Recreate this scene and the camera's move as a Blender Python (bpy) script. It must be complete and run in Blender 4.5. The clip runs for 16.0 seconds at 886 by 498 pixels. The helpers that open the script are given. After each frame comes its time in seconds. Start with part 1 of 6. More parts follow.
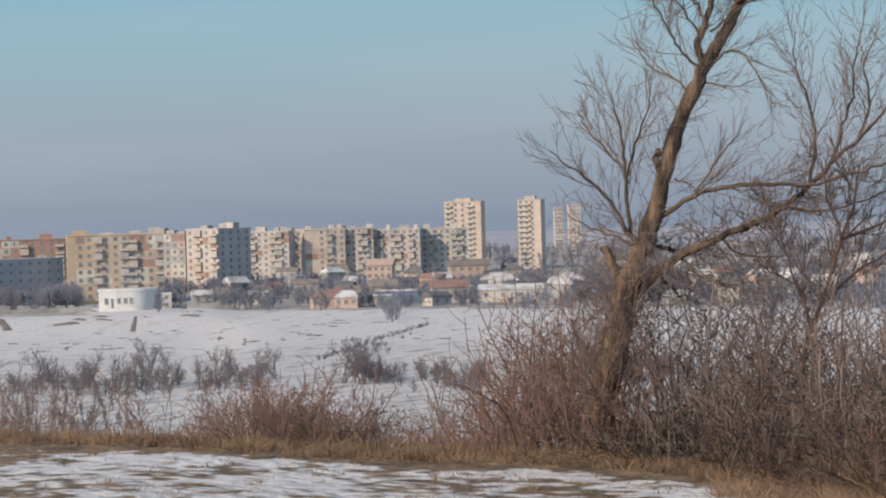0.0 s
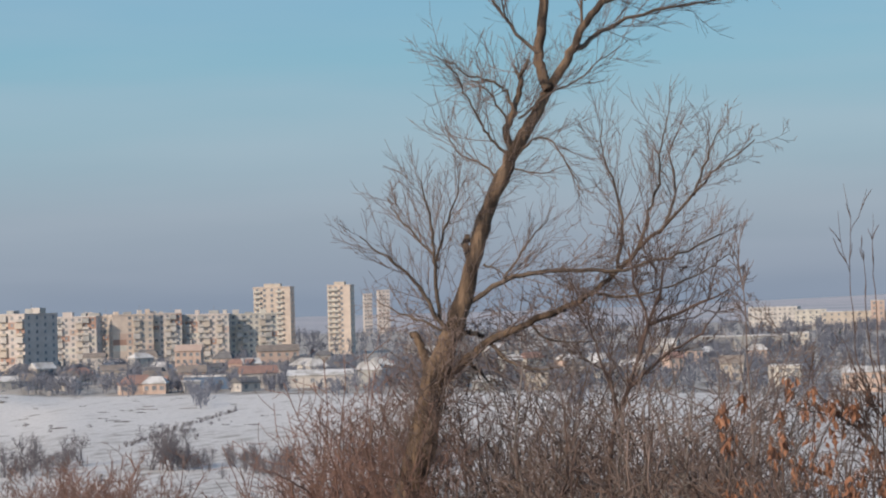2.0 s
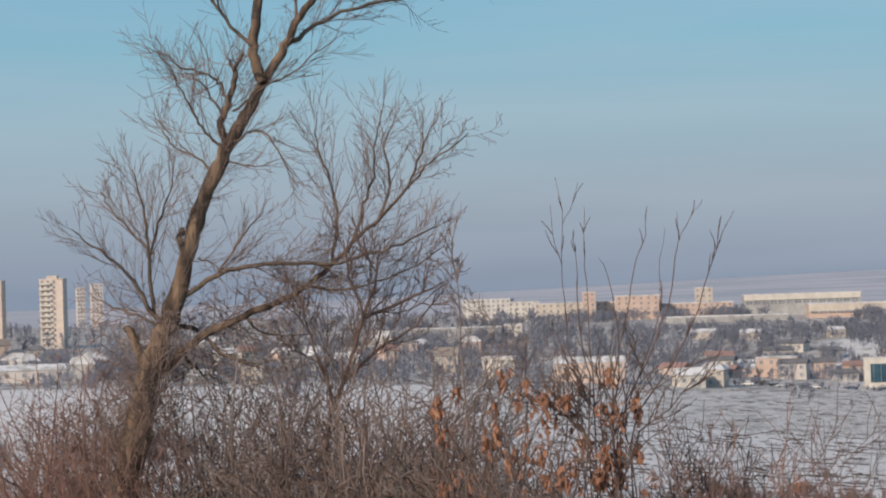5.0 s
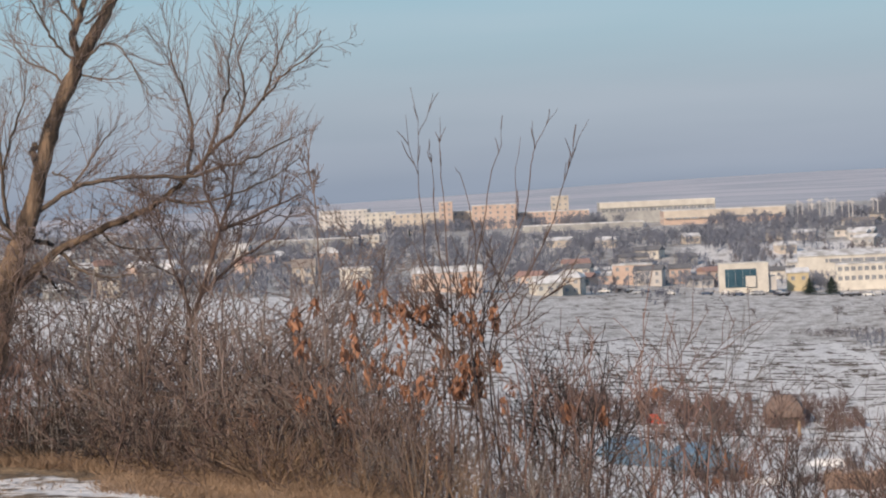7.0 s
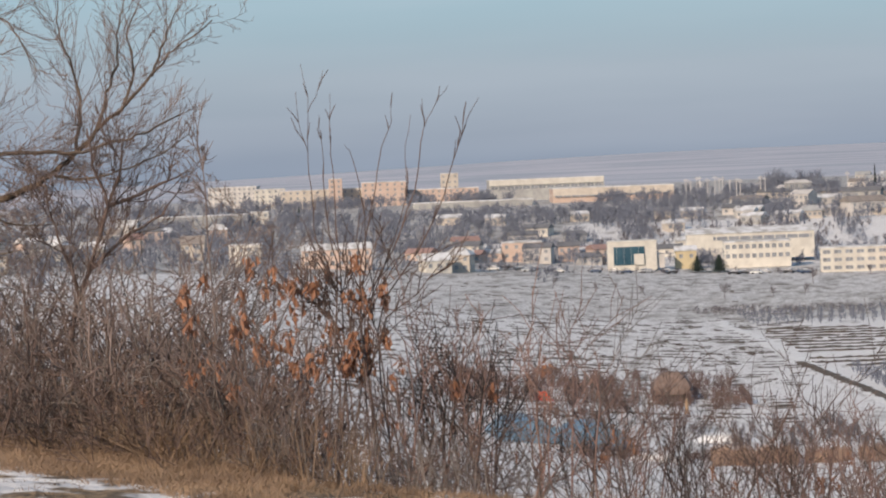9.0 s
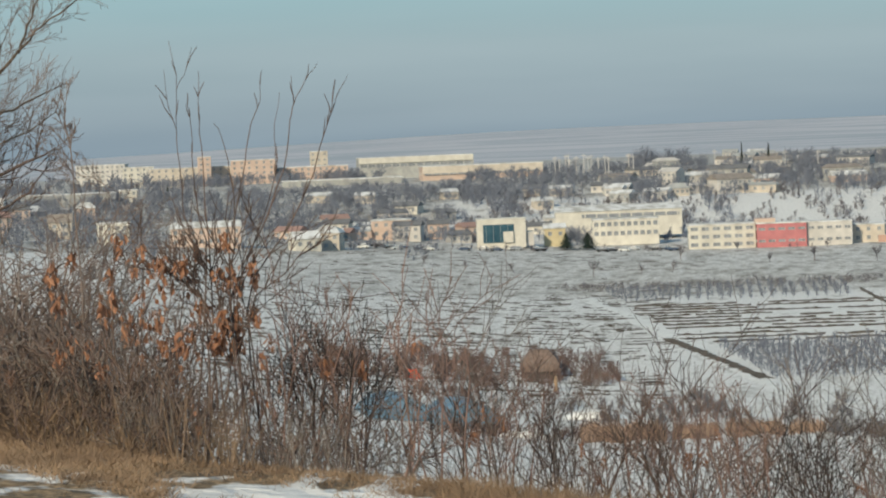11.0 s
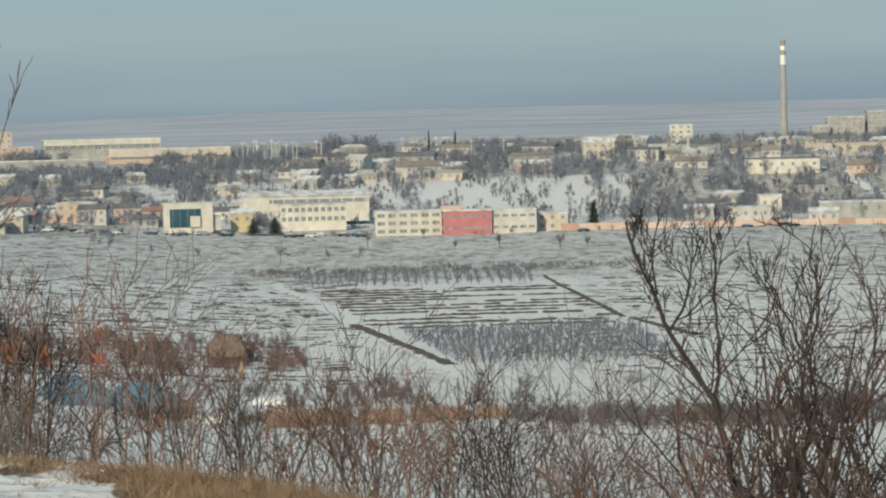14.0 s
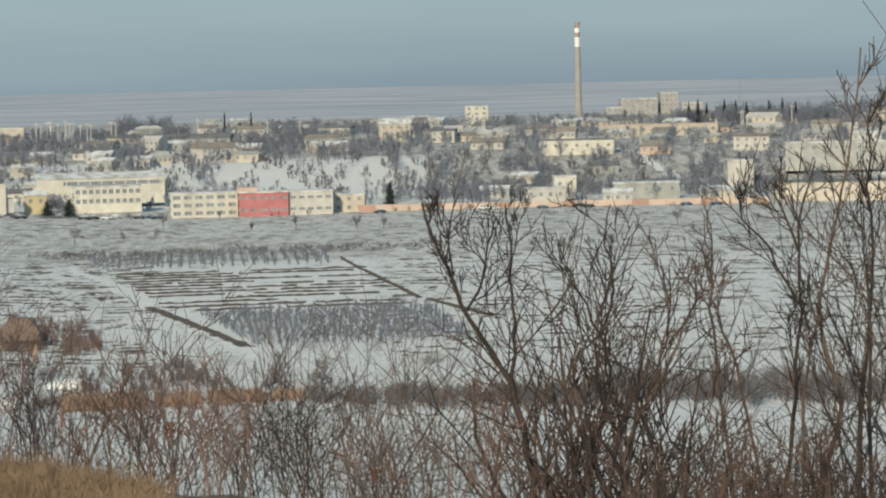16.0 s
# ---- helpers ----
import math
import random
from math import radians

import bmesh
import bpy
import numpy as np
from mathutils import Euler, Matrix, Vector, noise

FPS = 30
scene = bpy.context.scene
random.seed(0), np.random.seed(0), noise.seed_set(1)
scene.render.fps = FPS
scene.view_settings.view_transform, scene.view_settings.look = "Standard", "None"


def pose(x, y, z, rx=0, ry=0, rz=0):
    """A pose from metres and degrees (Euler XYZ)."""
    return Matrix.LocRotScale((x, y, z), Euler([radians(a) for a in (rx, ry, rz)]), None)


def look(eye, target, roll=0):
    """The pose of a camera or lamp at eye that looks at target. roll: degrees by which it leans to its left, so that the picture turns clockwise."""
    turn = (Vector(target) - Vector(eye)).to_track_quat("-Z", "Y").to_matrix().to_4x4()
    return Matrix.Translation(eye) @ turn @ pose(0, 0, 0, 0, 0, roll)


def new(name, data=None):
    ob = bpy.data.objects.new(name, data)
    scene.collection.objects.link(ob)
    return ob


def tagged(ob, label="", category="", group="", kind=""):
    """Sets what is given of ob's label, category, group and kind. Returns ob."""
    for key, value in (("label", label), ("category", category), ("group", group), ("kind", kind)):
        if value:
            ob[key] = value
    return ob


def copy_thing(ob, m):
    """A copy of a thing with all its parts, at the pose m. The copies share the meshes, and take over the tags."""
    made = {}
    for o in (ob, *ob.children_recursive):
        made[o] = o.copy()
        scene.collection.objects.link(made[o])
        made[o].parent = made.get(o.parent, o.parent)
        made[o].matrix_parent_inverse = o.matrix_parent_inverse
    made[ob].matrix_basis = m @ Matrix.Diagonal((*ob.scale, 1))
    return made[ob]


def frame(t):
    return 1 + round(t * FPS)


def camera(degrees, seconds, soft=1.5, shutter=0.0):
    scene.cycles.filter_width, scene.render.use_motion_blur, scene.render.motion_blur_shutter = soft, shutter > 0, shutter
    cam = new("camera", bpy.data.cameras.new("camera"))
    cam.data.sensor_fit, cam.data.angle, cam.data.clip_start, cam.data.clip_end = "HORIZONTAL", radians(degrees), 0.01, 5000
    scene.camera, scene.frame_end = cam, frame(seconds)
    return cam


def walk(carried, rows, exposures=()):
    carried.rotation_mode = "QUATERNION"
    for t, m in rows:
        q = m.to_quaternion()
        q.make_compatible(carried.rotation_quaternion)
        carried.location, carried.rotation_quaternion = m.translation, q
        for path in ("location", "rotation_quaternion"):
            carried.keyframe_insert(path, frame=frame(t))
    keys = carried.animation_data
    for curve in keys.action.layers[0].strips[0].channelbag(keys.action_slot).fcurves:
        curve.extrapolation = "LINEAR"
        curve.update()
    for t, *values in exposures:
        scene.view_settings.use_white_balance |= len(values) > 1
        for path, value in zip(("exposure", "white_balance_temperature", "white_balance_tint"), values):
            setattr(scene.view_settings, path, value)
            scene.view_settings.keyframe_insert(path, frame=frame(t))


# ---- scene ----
cam = camera(20.0, 16.0, soft=2.1)
EYE, TILT, LEAN = 1.6, -0.7, 1.6
# seconds, bearing, pitch, roll against the first pose
ROWS = [
    (0, -0.000, -0.003, -0.024),
    (0.5, 0.965, 0.051, 0.044),
    (1, 1.601, 0.329, 0.156),
    (1.5, 2.773, 0.931, -0.135),
    (2, 4.342, 1.944, -0.048),
    (2.5, 5.657, 2.647, 0.060),
    (3, 6.488, 2.839, -0.171),
    (3.5, 7.005, 2.545, -0.404),
    (4, 7.940, 2.073, -0.466),
    (4.2, 8.660, 2.132, -0.379),
    (6.3, 12.884, 0.328, -1.016),
    (6.5, 13.235, 0.118, -1.073),
    (7, 14.083, -0.314, -1.141),
    (7.5, 14.805, -0.438, -1.198),
    (8, 15.347, -0.466, -1.076),
    (8.5, 15.794, -0.663, -1.206),
    (9, 16.600, -0.879, -0.971),
    (9.2, 17.089, -0.862, -0.813),
    (11.3, 20.381, -1.470, -0.758),
    (11.5, 21.041, -1.419, -0.558),
    (12, 22.121, -1.651, -0.936),
    (12.5, 23.453, -1.599, -0.685),
    (13, 24.357, -1.593, -0.390),
    (13.5, 25.722, -1.677, -0.233),
    (14, 26.682, -1.839, -0.252),
    (14.5, 28.333, -2.093, -0.435),
    (15, 29.464, -2.189, -0.326),
    (15.5, 30.464, -2.210, -0.250),
    (16, 31.321, -2.280, -0.286),
]
EXPOSURES = [(0.0, 0.05, 6630, 10), (4.2, 0.0, 6450, 10), (6.5, 0.18, 6760, 12), (9.2, 0.18, 6760, 11), (11.3, 0.11, 6760, -4), (16.0, 0.07, 6750, -5)]
walk(cam, [(t, pose(0, 0, EYE, TILT, LEAN, 0) @ pose(0, 0, 0, 90 + pitch, -roll, -turn)) for t, turn, pitch, roll in ROWS], EXPOSURES)

# ---- sky and sun ----
SUN_BEARING, SUN_HEIGHT = -130.0, 27.0      # degrees: clockwise from the y axis, above the horizon
world = bpy.data.worlds.new("sky")
scene.world = world
world.use_nodes = True
wn, wl = world.node_tree.nodes, world.node_tree.links
wn.clear()
w_out, w_bg = wn.new("ShaderNodeOutputWorld"), wn.new("ShaderNodeBackground")
w_sky = wn.new("ShaderNodeTexSky")
w_sky.sky_type = "NISHITA"
w_sky.sun_disc = False
w_sky.sun_elevation, w_sky.sun_rotation = radians(SUN_HEIGHT), radians(SUN_BEARING)
w_sky.altitude, w_sky.air_density, w_sky.dust_density, w_sky.ozone_density = 150, 1.0, 1.5, 2.0
w_co, w_sep = wn.new("ShaderNodeTexCoord"), wn.new("ShaderNodeSeparateXYZ")
# winter smog: a band of mauve-grey air that thins out with height
w_ramp = wn.new("ShaderNodeValToRGB")
cr = w_ramp.color_ramp
for p, c in ((0.0, (0.240, 0.298, 0.395)), (0.010, (0.275, 0.333, 0.425)), (0.035, (0.308, 0.385, 0.475)), (0.065, (0.29, 0.443, 0.545)), (0.095, (0.225, 0.45, 0.58)),
             (0.15, (0.16, 0.41, 0.615))):
    e = cr.elements.new(p) if p not in (0.0,) else cr.elements[0]
    e.position, e.color = p, (*c, 1)
cr.elements[len(cr.elements) - 1].position = 1.0
cr.elements[len(cr.elements) - 1].color = (0.16, 0.32, 0.55, 1)
w_mix, w_fac = wn.new("ShaderNodeMixRGB"), wn.new("ShaderNodeMapRange")
w_gain = wn.new("ShaderNodeMixRGB")
w_gain.blend_type, w_gain.inputs[0].default_value = "MULTIPLY", 1.0
w_gain.inputs[2].default_value = (0.10, 0.10, 0.10, 1)
w_map, w_streak = wn.new("ShaderNodeMapping"), wn.new("ShaderNodeTexNoise")
w_map.inputs["Scale"].default_value = (2.6, 2.6, 22.0)
w_streak.inputs["Scale"].default_value, w_streak.inputs["Detail"].default_value = 1.6, 3
w_cl, w_clr = wn.new("ShaderNodeMixRGB"), wn.new("ShaderNodeMapRange")
w_clr.inputs[1].default_value, w_clr.inputs[2].default_value, w_clr.inputs[3].default_value, w_clr.inputs[4].default_value = 0.42, 0.74, 0.0, 0.26
w_cl.inputs[2].default_value = (0.45, 0.51, 0.61, 1)
w_fac.inputs[1].default_value, w_fac.inputs[2].default_value, w_fac.inputs[3].default_value, w_fac.inputs[4].default_value = 0.0, 0.5, 0.95, 0.35
wl.new(w_co.outputs["Generated"], w_sep.inputs[0])
wl.new(w_sep.outputs[2], w_ramp.inputs[0])
wl.new(w_sep.outputs[2], w_fac.inputs[0])
wl.new(w_co.outputs["Generated"], w_map.inputs[0])
wl.new(w_map.outputs[0], w_streak.inputs["Vector"])
wl.new(w_streak.outputs[0], w_clr.inputs[0])
wl.new(w_clr.outputs[0], w_cl.inputs[0])
wl.new(w_ramp.outputs[0], w_cl.inputs[1])
wl.new(w_sky.outputs[0], w_gain.inputs[1])
wl.new(w_gain.outputs[0], w_mix.inputs[1])
wl.new(w_cl.outputs[0], w_mix.inputs[2])
wl.new(w_fac.outputs[0], w_mix.inputs[0])
wl.new(w_mix.outputs[0], w_bg.inputs[0])
w_bg.inputs[1].default_value = 1.0
wl.new(w_bg.outputs[0], w_out.inputs[0])

sun_data = bpy.data.lights.new("sun", "SUN")
sun_data.energy, sun_data.angle, sun_data.color = 3.5, radians(1.5), (1.0, 0.82, 0.64)
sun = new("sun", sun_data)
sb, sh_ = radians(SUN_BEARING), radians(SUN_HEIGHT)
sun.matrix_world = look((math.sin(sb) * 50, math.cos(sb) * 50, 50 * math.tan(sh_)), (0, 0, 0))

# ---- materials ----
def material(name, a, b=None, scale=4.0, rough=0.8, bump=0.15, fine=None, metal=0.0, stretch=(1, 1, 1), vary=0.12, split=(0.35, 0.65)):
    """Two tones mixed by a broad noise, a finer grain over them, a change from piece to piece and a fine relief."""
    m = bpy.data.materials.new(name)
    m.use_nodes = True
    n, l = m.node_tree.nodes, m.node_tree.links
    bs = n["Principled BSDF"]
    b = b or tuple(v * 0.75 for v in a)
    tc, mp = n.new("ShaderNodeTexCoord"), n.new("ShaderNodeMapping")
    mp.inputs["Scale"].default_value = stretch
    l.new(tc.outputs["Object"], mp.inputs[0])
    n1, n2 = n.new("ShaderNodeTexNoise"), n.new("ShaderNodeTexNoise")
    n1.inputs["Scale"].default_value, n1.inputs["Detail"].default_value = scale, 4
    n2.inputs["Scale"].default_value, n2.inputs["Detail"].default_value = fine or scale * 9, 3
    for k in (n1, n2):
        l.new(mp.outputs[0], k.inputs["Vector"])
    r = n.new("ShaderNodeMapRange")
    r.inputs[1].default_value, r.inputs[2].default_value = split
    l.new(n1.outputs[0], r.inputs[0])
    mx = n.new("ShaderNodeMixRGB")
    mx.inputs[1].default_value, mx.inputs[2].default_value = (*a, 1), (*b, 1)
    l.new(r.outputs[0], mx.inputs[0])
    hs = n.new("ShaderNodeHueSaturation")
    oi, ad, g = n.new("ShaderNodeObjectInfo"), n.new("ShaderNodeMath"), n.new("ShaderNodeMapRange")
    g.inputs[3].default_value, g.inputs[4].default_value = 1 - vary, 1 + vary
    ad.operation = "MULTIPLY_ADD"
    ad.inputs[1].default_value = 0.5
    l.new(oi.outputs["Random"], ad.inputs[0])
    half = n.new("ShaderNodeMath")
    half.operation, half.inputs[1].default_value = "MULTIPLY", 0.5
    l.new(n2.outputs[0], half.inputs[0])
    l.new(half.outputs[0], ad.inputs[2])
    l.new(ad.outputs[0], g.inputs[0])
    l.new(g.outputs[0], hs.inputs["Value"])
    l.new(mx.outputs[0], hs.inputs["Color"])
    l.new(hs.outputs[0], bs.inputs["Base Color"])
    bs.inputs["Roughness"].default_value, bs.inputs["Metallic"].default_value = rough, metal
    bs.inputs["Specular IOR Level"].default_value = 0.3
    if bump:
        bp = n.new("ShaderNodeBump")
        bp.inputs["Strength"].default_value, bp.inputs["Distance"].default_value = bump, 0.02
        l.new(n2.outputs[0], bp.inputs["Height"])
        l.new(bp.outputs[0], bs.inputs["Normal"])
    return m


BARK = material("bark", (0.215, 0.15, 0.104), (0.075, 0.055, 0.043), 16, 0.9, 1.0, 60, stretch=(1, 1, 0.22), split=(0.40, 0.60))
LIMB = material("limb_bark", (0.18, 0.135, 0.105), (0.10, 0.078, 0.062), 12, 0.9, 0.4, 50)
TWIG = material("twig", (0.27, 0.205, 0.182), (0.16, 0.122, 0.11), 3, 0.85, 0)
RED_TWIG = material("red_twig", (0.31, 0.188, 0.155), (0.185, 0.122, 0.103), 3, 0.75, 0)
GREY_TWIG = material("grey_twig", (0.27, 0.232, 0.212), (0.155, 0.134, 0.123), 3, 0.85, 0)
DARK_TWIG = material("dark_twig", (0.07, 0.052, 0.046), (0.04, 0.032, 0.029), 3, 0.85, 0)
STRAW = material("straw", (0.33, 0.228, 0.15), (0.205, 0.138, 0.095), 2.5, 0.85, 0, vary=0.25)
DEAD_LEAF = material("dead_leaf", (0.38, 0.19, 0.115), (0.245, 0.115, 0.07), 8, 0.7, 0, vary=0.3)
YELLOW = material("yellow_render", (0.58, 0.49, 0.32), (0.50, 0.42, 0.28), 0.3, 0.85, 0.05)
# far branches: distance haze is put into the base colour, paler and bluer
HAZY_BRANCH = material("hazy_bare_branches", (0.22, 0.235, 0.285), (0.16, 0.172, 0.215), 0.05, 0.95, 0)
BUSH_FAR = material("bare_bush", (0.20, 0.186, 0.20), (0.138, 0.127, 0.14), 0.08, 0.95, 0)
SCRUB = material("purple_scrub", (0.205, 0.14, 0.125), (0.13, 0.092, 0.088), 0.08, 0.95, 0)
CONIFER = material("conifer_needles", (0.045, 0.065, 0.05), (0.03, 0.045, 0.04), 0.3, 0.9, 0)
REED = material("reed", (0.41, 0.28, 0.21), (0.30, 0.20, 0.15), 0.12, 0.9, 0, vary=0.15)
SNOW = material("snow", (0.80, 0.79, 0.78), (0.71, 0.70, 0.69), 0.5, 0.7, 0.2)
TRACK_SNOW = material("trodden_snow", (0.77, 0.755, 0.745), (0.68, 0.665, 0.655), 0.4, 0.8, 0.2)
ROOF_SNOW = material("thin_roof_snow", (0.68, 0.68, 0.69), (0.40, 0.385, 0.37), 0.28, 0.8, 0.2, split=(0.42, 0.62))
EARTH = material("earth", (0.13, 0.105, 0.085), (0.085, 0.07, 0.06), 0.6, 0.95, 0.4)
PALE_EARTH = material("frosted_earth", (0.27, 0.235, 0.21), (0.19, 0.165, 0.15), 0.5, 0.95, 0.4)
BROWN_TWIG = material("brown_twig", (0.165, 0.112, 0.094), (0.095, 0.068, 0.06), 3, 0.85, 0)
THATCH = material("thatch", (0.23, 0.165, 0.14), (0.16, 0.118, 0.105), 1.2, 0.95, 0.4)
# glass base lightened and blued to carry sky reflection and haze
GLASS = material("window_glass", (0.19, 0.205, 0.235), (0.29, 0.30, 0.32), 0.4, 0.15, 0, vary=0.4)
FRAME = material("window_frame", (0.62, 0.62, 0.60), None, 2, 0.6, 0)
CREAM = material("cream_render", (0.57, 0.51, 0.445), (0.47, 0.42, 0.37), 0.3, 0.85, 0.05)
WHITE = material("white_render", (0.64, 0.61, 0.55), (0.53, 0.50, 0.455), 0.3, 0.8, 0.05)
CREAM_PANEL = material("cream_panel", (0.68, 0.58, 0.50), (0.58, 0.49, 0.43), 0.3, 0.9, 0.05)
PALE_PANEL = material("pinkish_panel", (0.63, 0.575, 0.55), (0.53, 0.48, 0.46), 0.3, 0.9, 0.05)
OCHRE = material("ochre_panel", (0.57, 0.475, 0.385), (0.50, 0.40, 0.295), 0.12, 0.9, 0.05)
PEACH = material("peach_render", (0.58, 0.45, 0.385), (0.51, 0.39, 0.335), 0.25, 0.85, 0.05)
BRICK = material("brick_render", (0.45, 0.29, 0.235), (0.38, 0.25, 0.21), 0.25, 0.9, 0.05)
GREY = material("grey_panel", (0.42, 0.42, 0.41), (0.32, 0.32, 0.32), 0.3, 0.9, 0.05)
PALE = material("pale_panel", (0.57, 0.54, 0.515), (0.46, 0.44, 0.425), 0.3, 0.9, 0.05)
# annex wall: the blue of shade and haze is put into its colour
SHADE_BLUE = material("shade_blue_render", (0.50, 0.54, 0.60), (0.43, 0.465, 0.525), 0.3, 0.9, 0.05)
ROSE = material("rose_cladding", (0.50, 0.19, 0.20), (0.42, 0.16, 0.175), 0.4, 0.6, 0.02)
TEAL = material("teal_glass", (0.03, 0.075, 0.11), (0.05, 0.11, 0.15), 0.3, 0.1, 0)
BLUE = material("blue_wall", (0.13, 0.20, 0.31), (0.10, 0.16, 0.26), 0.4, 0.7, 0.02)
ROOF_RED = material("roof_tiles", (0.36, 0.235, 0.205), (0.29, 0.19, 0.17), 0.6, 0.9, 0.3)
ROOF_GREY = material("roof_felt", (0.20, 0.20, 0.21), (0.14, 0.14, 0.15), 0.4, 0.9, 0.2)
STEEL = material("grey_steel", (0.35, 0.36, 0.37), None, 1, 0.5, 0, metal=0.4)
RUBBER = material("tyre", (0.03, 0.03, 0.03), None, 2, 0.9, 0)
BRICK_PALE = material("chimney_brick", (0.36, 0.34, 0.335), (0.30, 0.283, 0.278), 0.2, 0.9, 0.1)
WHITE_PAINT = material("white_paint", (0.80, 0.80, 0.78), (0.70, 0.70, 0.68), 0.4, 0.7, 0)
RED_PAINT = material("faded_red_paint", (0.40, 0.29, 0.27), (0.33, 0.24, 0.22), 0.4, 0.7, 0)
ROOF_BROWN = material("weathered_roof_sheets", (0.30, 0.26, 0.235), (0.22, 0.195, 0.18), 0.5, 0.9, 0.2)
CONCRETE = material("old_concrete", (0.41, 0.40, 0.40), (0.32, 0.312, 0.312), 0.35, 0.95, 0.2)
TARP = material("orange_red_tarp", (0.80, 0.10, 0.04), (0.65, 0.08, 0.035), 1.5, 0.5, 0.1)
ICE = material("blue_sheet", (0.11, 0.18, 0.255), (0.19, 0.26, 0.33), 0.25, 0.4, 0.1)

# ---- the ground ----
def polar(bearing, d):
    a = radians(bearing)
    return d * math.sin(a), d * math.cos(a)


BROW = ((-180, 60), (-60, 45), (-30, 28), (-12, 20.4), (-3, 17.6), (3, 16.6), (8, 14.9), (14, 12.5), (20.5, 11.2), (25, 10.1), (32, 9.2), (45, 8.0), (70, 8), (110, 14), (180, 60))
WEST = ((0, 0), (3, -0.5), (12, -3.4), (40, -9), (100, -17), (230, -28), (320, -31), (470, -31.6), (540, -30.5), (700, -28.6), (840, -26.5), (1100, -25.5),
        (1500, -24), (3000, -26), (4950, -27))
BANK = ((0, 0), (3, -0.5), (12, -3.4), (40, -9), (100, -17), (230, -28), (320, -31), (470, -31.6), (540, -31.4), (700, -30.9), (728, -30.3), (745, -28.6), (768, -25.4), (840, -25.0), (1100, -25.0),
        (1500, -24), (3000, -26), (4950, -27))
EAST = ((0, 0), (3, -0.7), (12, -3.6), (40, -11.0), (100, -21), (190, -33), (270, -40.3), (340, -42), (600, -42), (960, -41.5), (1000, -40), (1090, -29), (1330, -22.5), (2000, -23.5),
        (3000, -24), (3700, -10), (4500, 1.5), (4950, 3))


FIELD_EDGE = ((-12, 850), (-7, 835), (-3, 815), (1.7, 782), (5, 765), (8, 772), (11, 790), (13.6, 788), (16.5, 820), (19.3, 842), (22, 868))


def field_edge(bearing):
    return np.interp(bearing, [p[0] for p in FIELD_EDGE], [p[1] for p in FIELD_EDGE])


def brow(bearing):
    return np.interp(bearing, [p[0] for p in BROW], [p[1] for p in BROW])


def ground_at(x, y):
    """Height of the land: a level hilltop, its brow, the slope below and the valley with its terraces."""
    x, y = np.asarray(x, float), np.asarray(y, float)
    d, b = np.hypot(x, y), np.degrees(np.arctan2(x, y))
    k = np.clip((b - 6) / 18, 0, 1)
    k = k * k * (3 - 2 * k)
    past = np.maximum(d - brow(b), 0)
    w = np.interp(past, [p[0] for p in WEST], [p[1] for p in WEST])
    v = np.interp(past, [p[0] for p in BANK], [p[1] for p in BANK])
    q = np.clip((-4.2 - b) / 1.6, 0, 1)
    w = w + (v - w) * q * q * (3 - 2 * q)
    e = np.interp(past, [p[0] for p in EAST], [p[1] for p in EAST])
    z = w * (1 - k) + e * k
    roll = 0.035 * np.sin(x * 1.3 + 0.7 * y) * np.sin(0.9 * y - 0.4 * x) * np.clip(1 - d / 60, 0, 1)
    wide = 0.5 * np.sin(x / 41 + 1.3) * np.sin(y / 57 + 0.4) * np.clip((past - 60) / 200, 0, 1) * np.clip(2 - d / 1500, 0, 1)
    return z + roll + wide


def gz(x, y):
    return float(ground_at(x, y))


def link_mesh(name, verts, faces, mats, parent=None, label="", smooth=False, index=None):
    me = bpy.data.meshes.new(name)
    me.from_pydata([tuple(v) for v in verts], [], [tuple(f) for f in faces])
    for m in (mats if isinstance(mats, (list, tuple)) else [mats]):
        me.materials.append(m)
    if index is not None:
        me.polygons.foreach_set("material_index", np.asarray(index, dtype=np.int32))
    if smooth:
        me.polygons.foreach_set("use_smooth", np.ones(len(me.polygons), dtype=bool))
    me.update()
    ob = new(name, me)
    if parent:
        ob.parent = parent
    return tagged(ob, label)


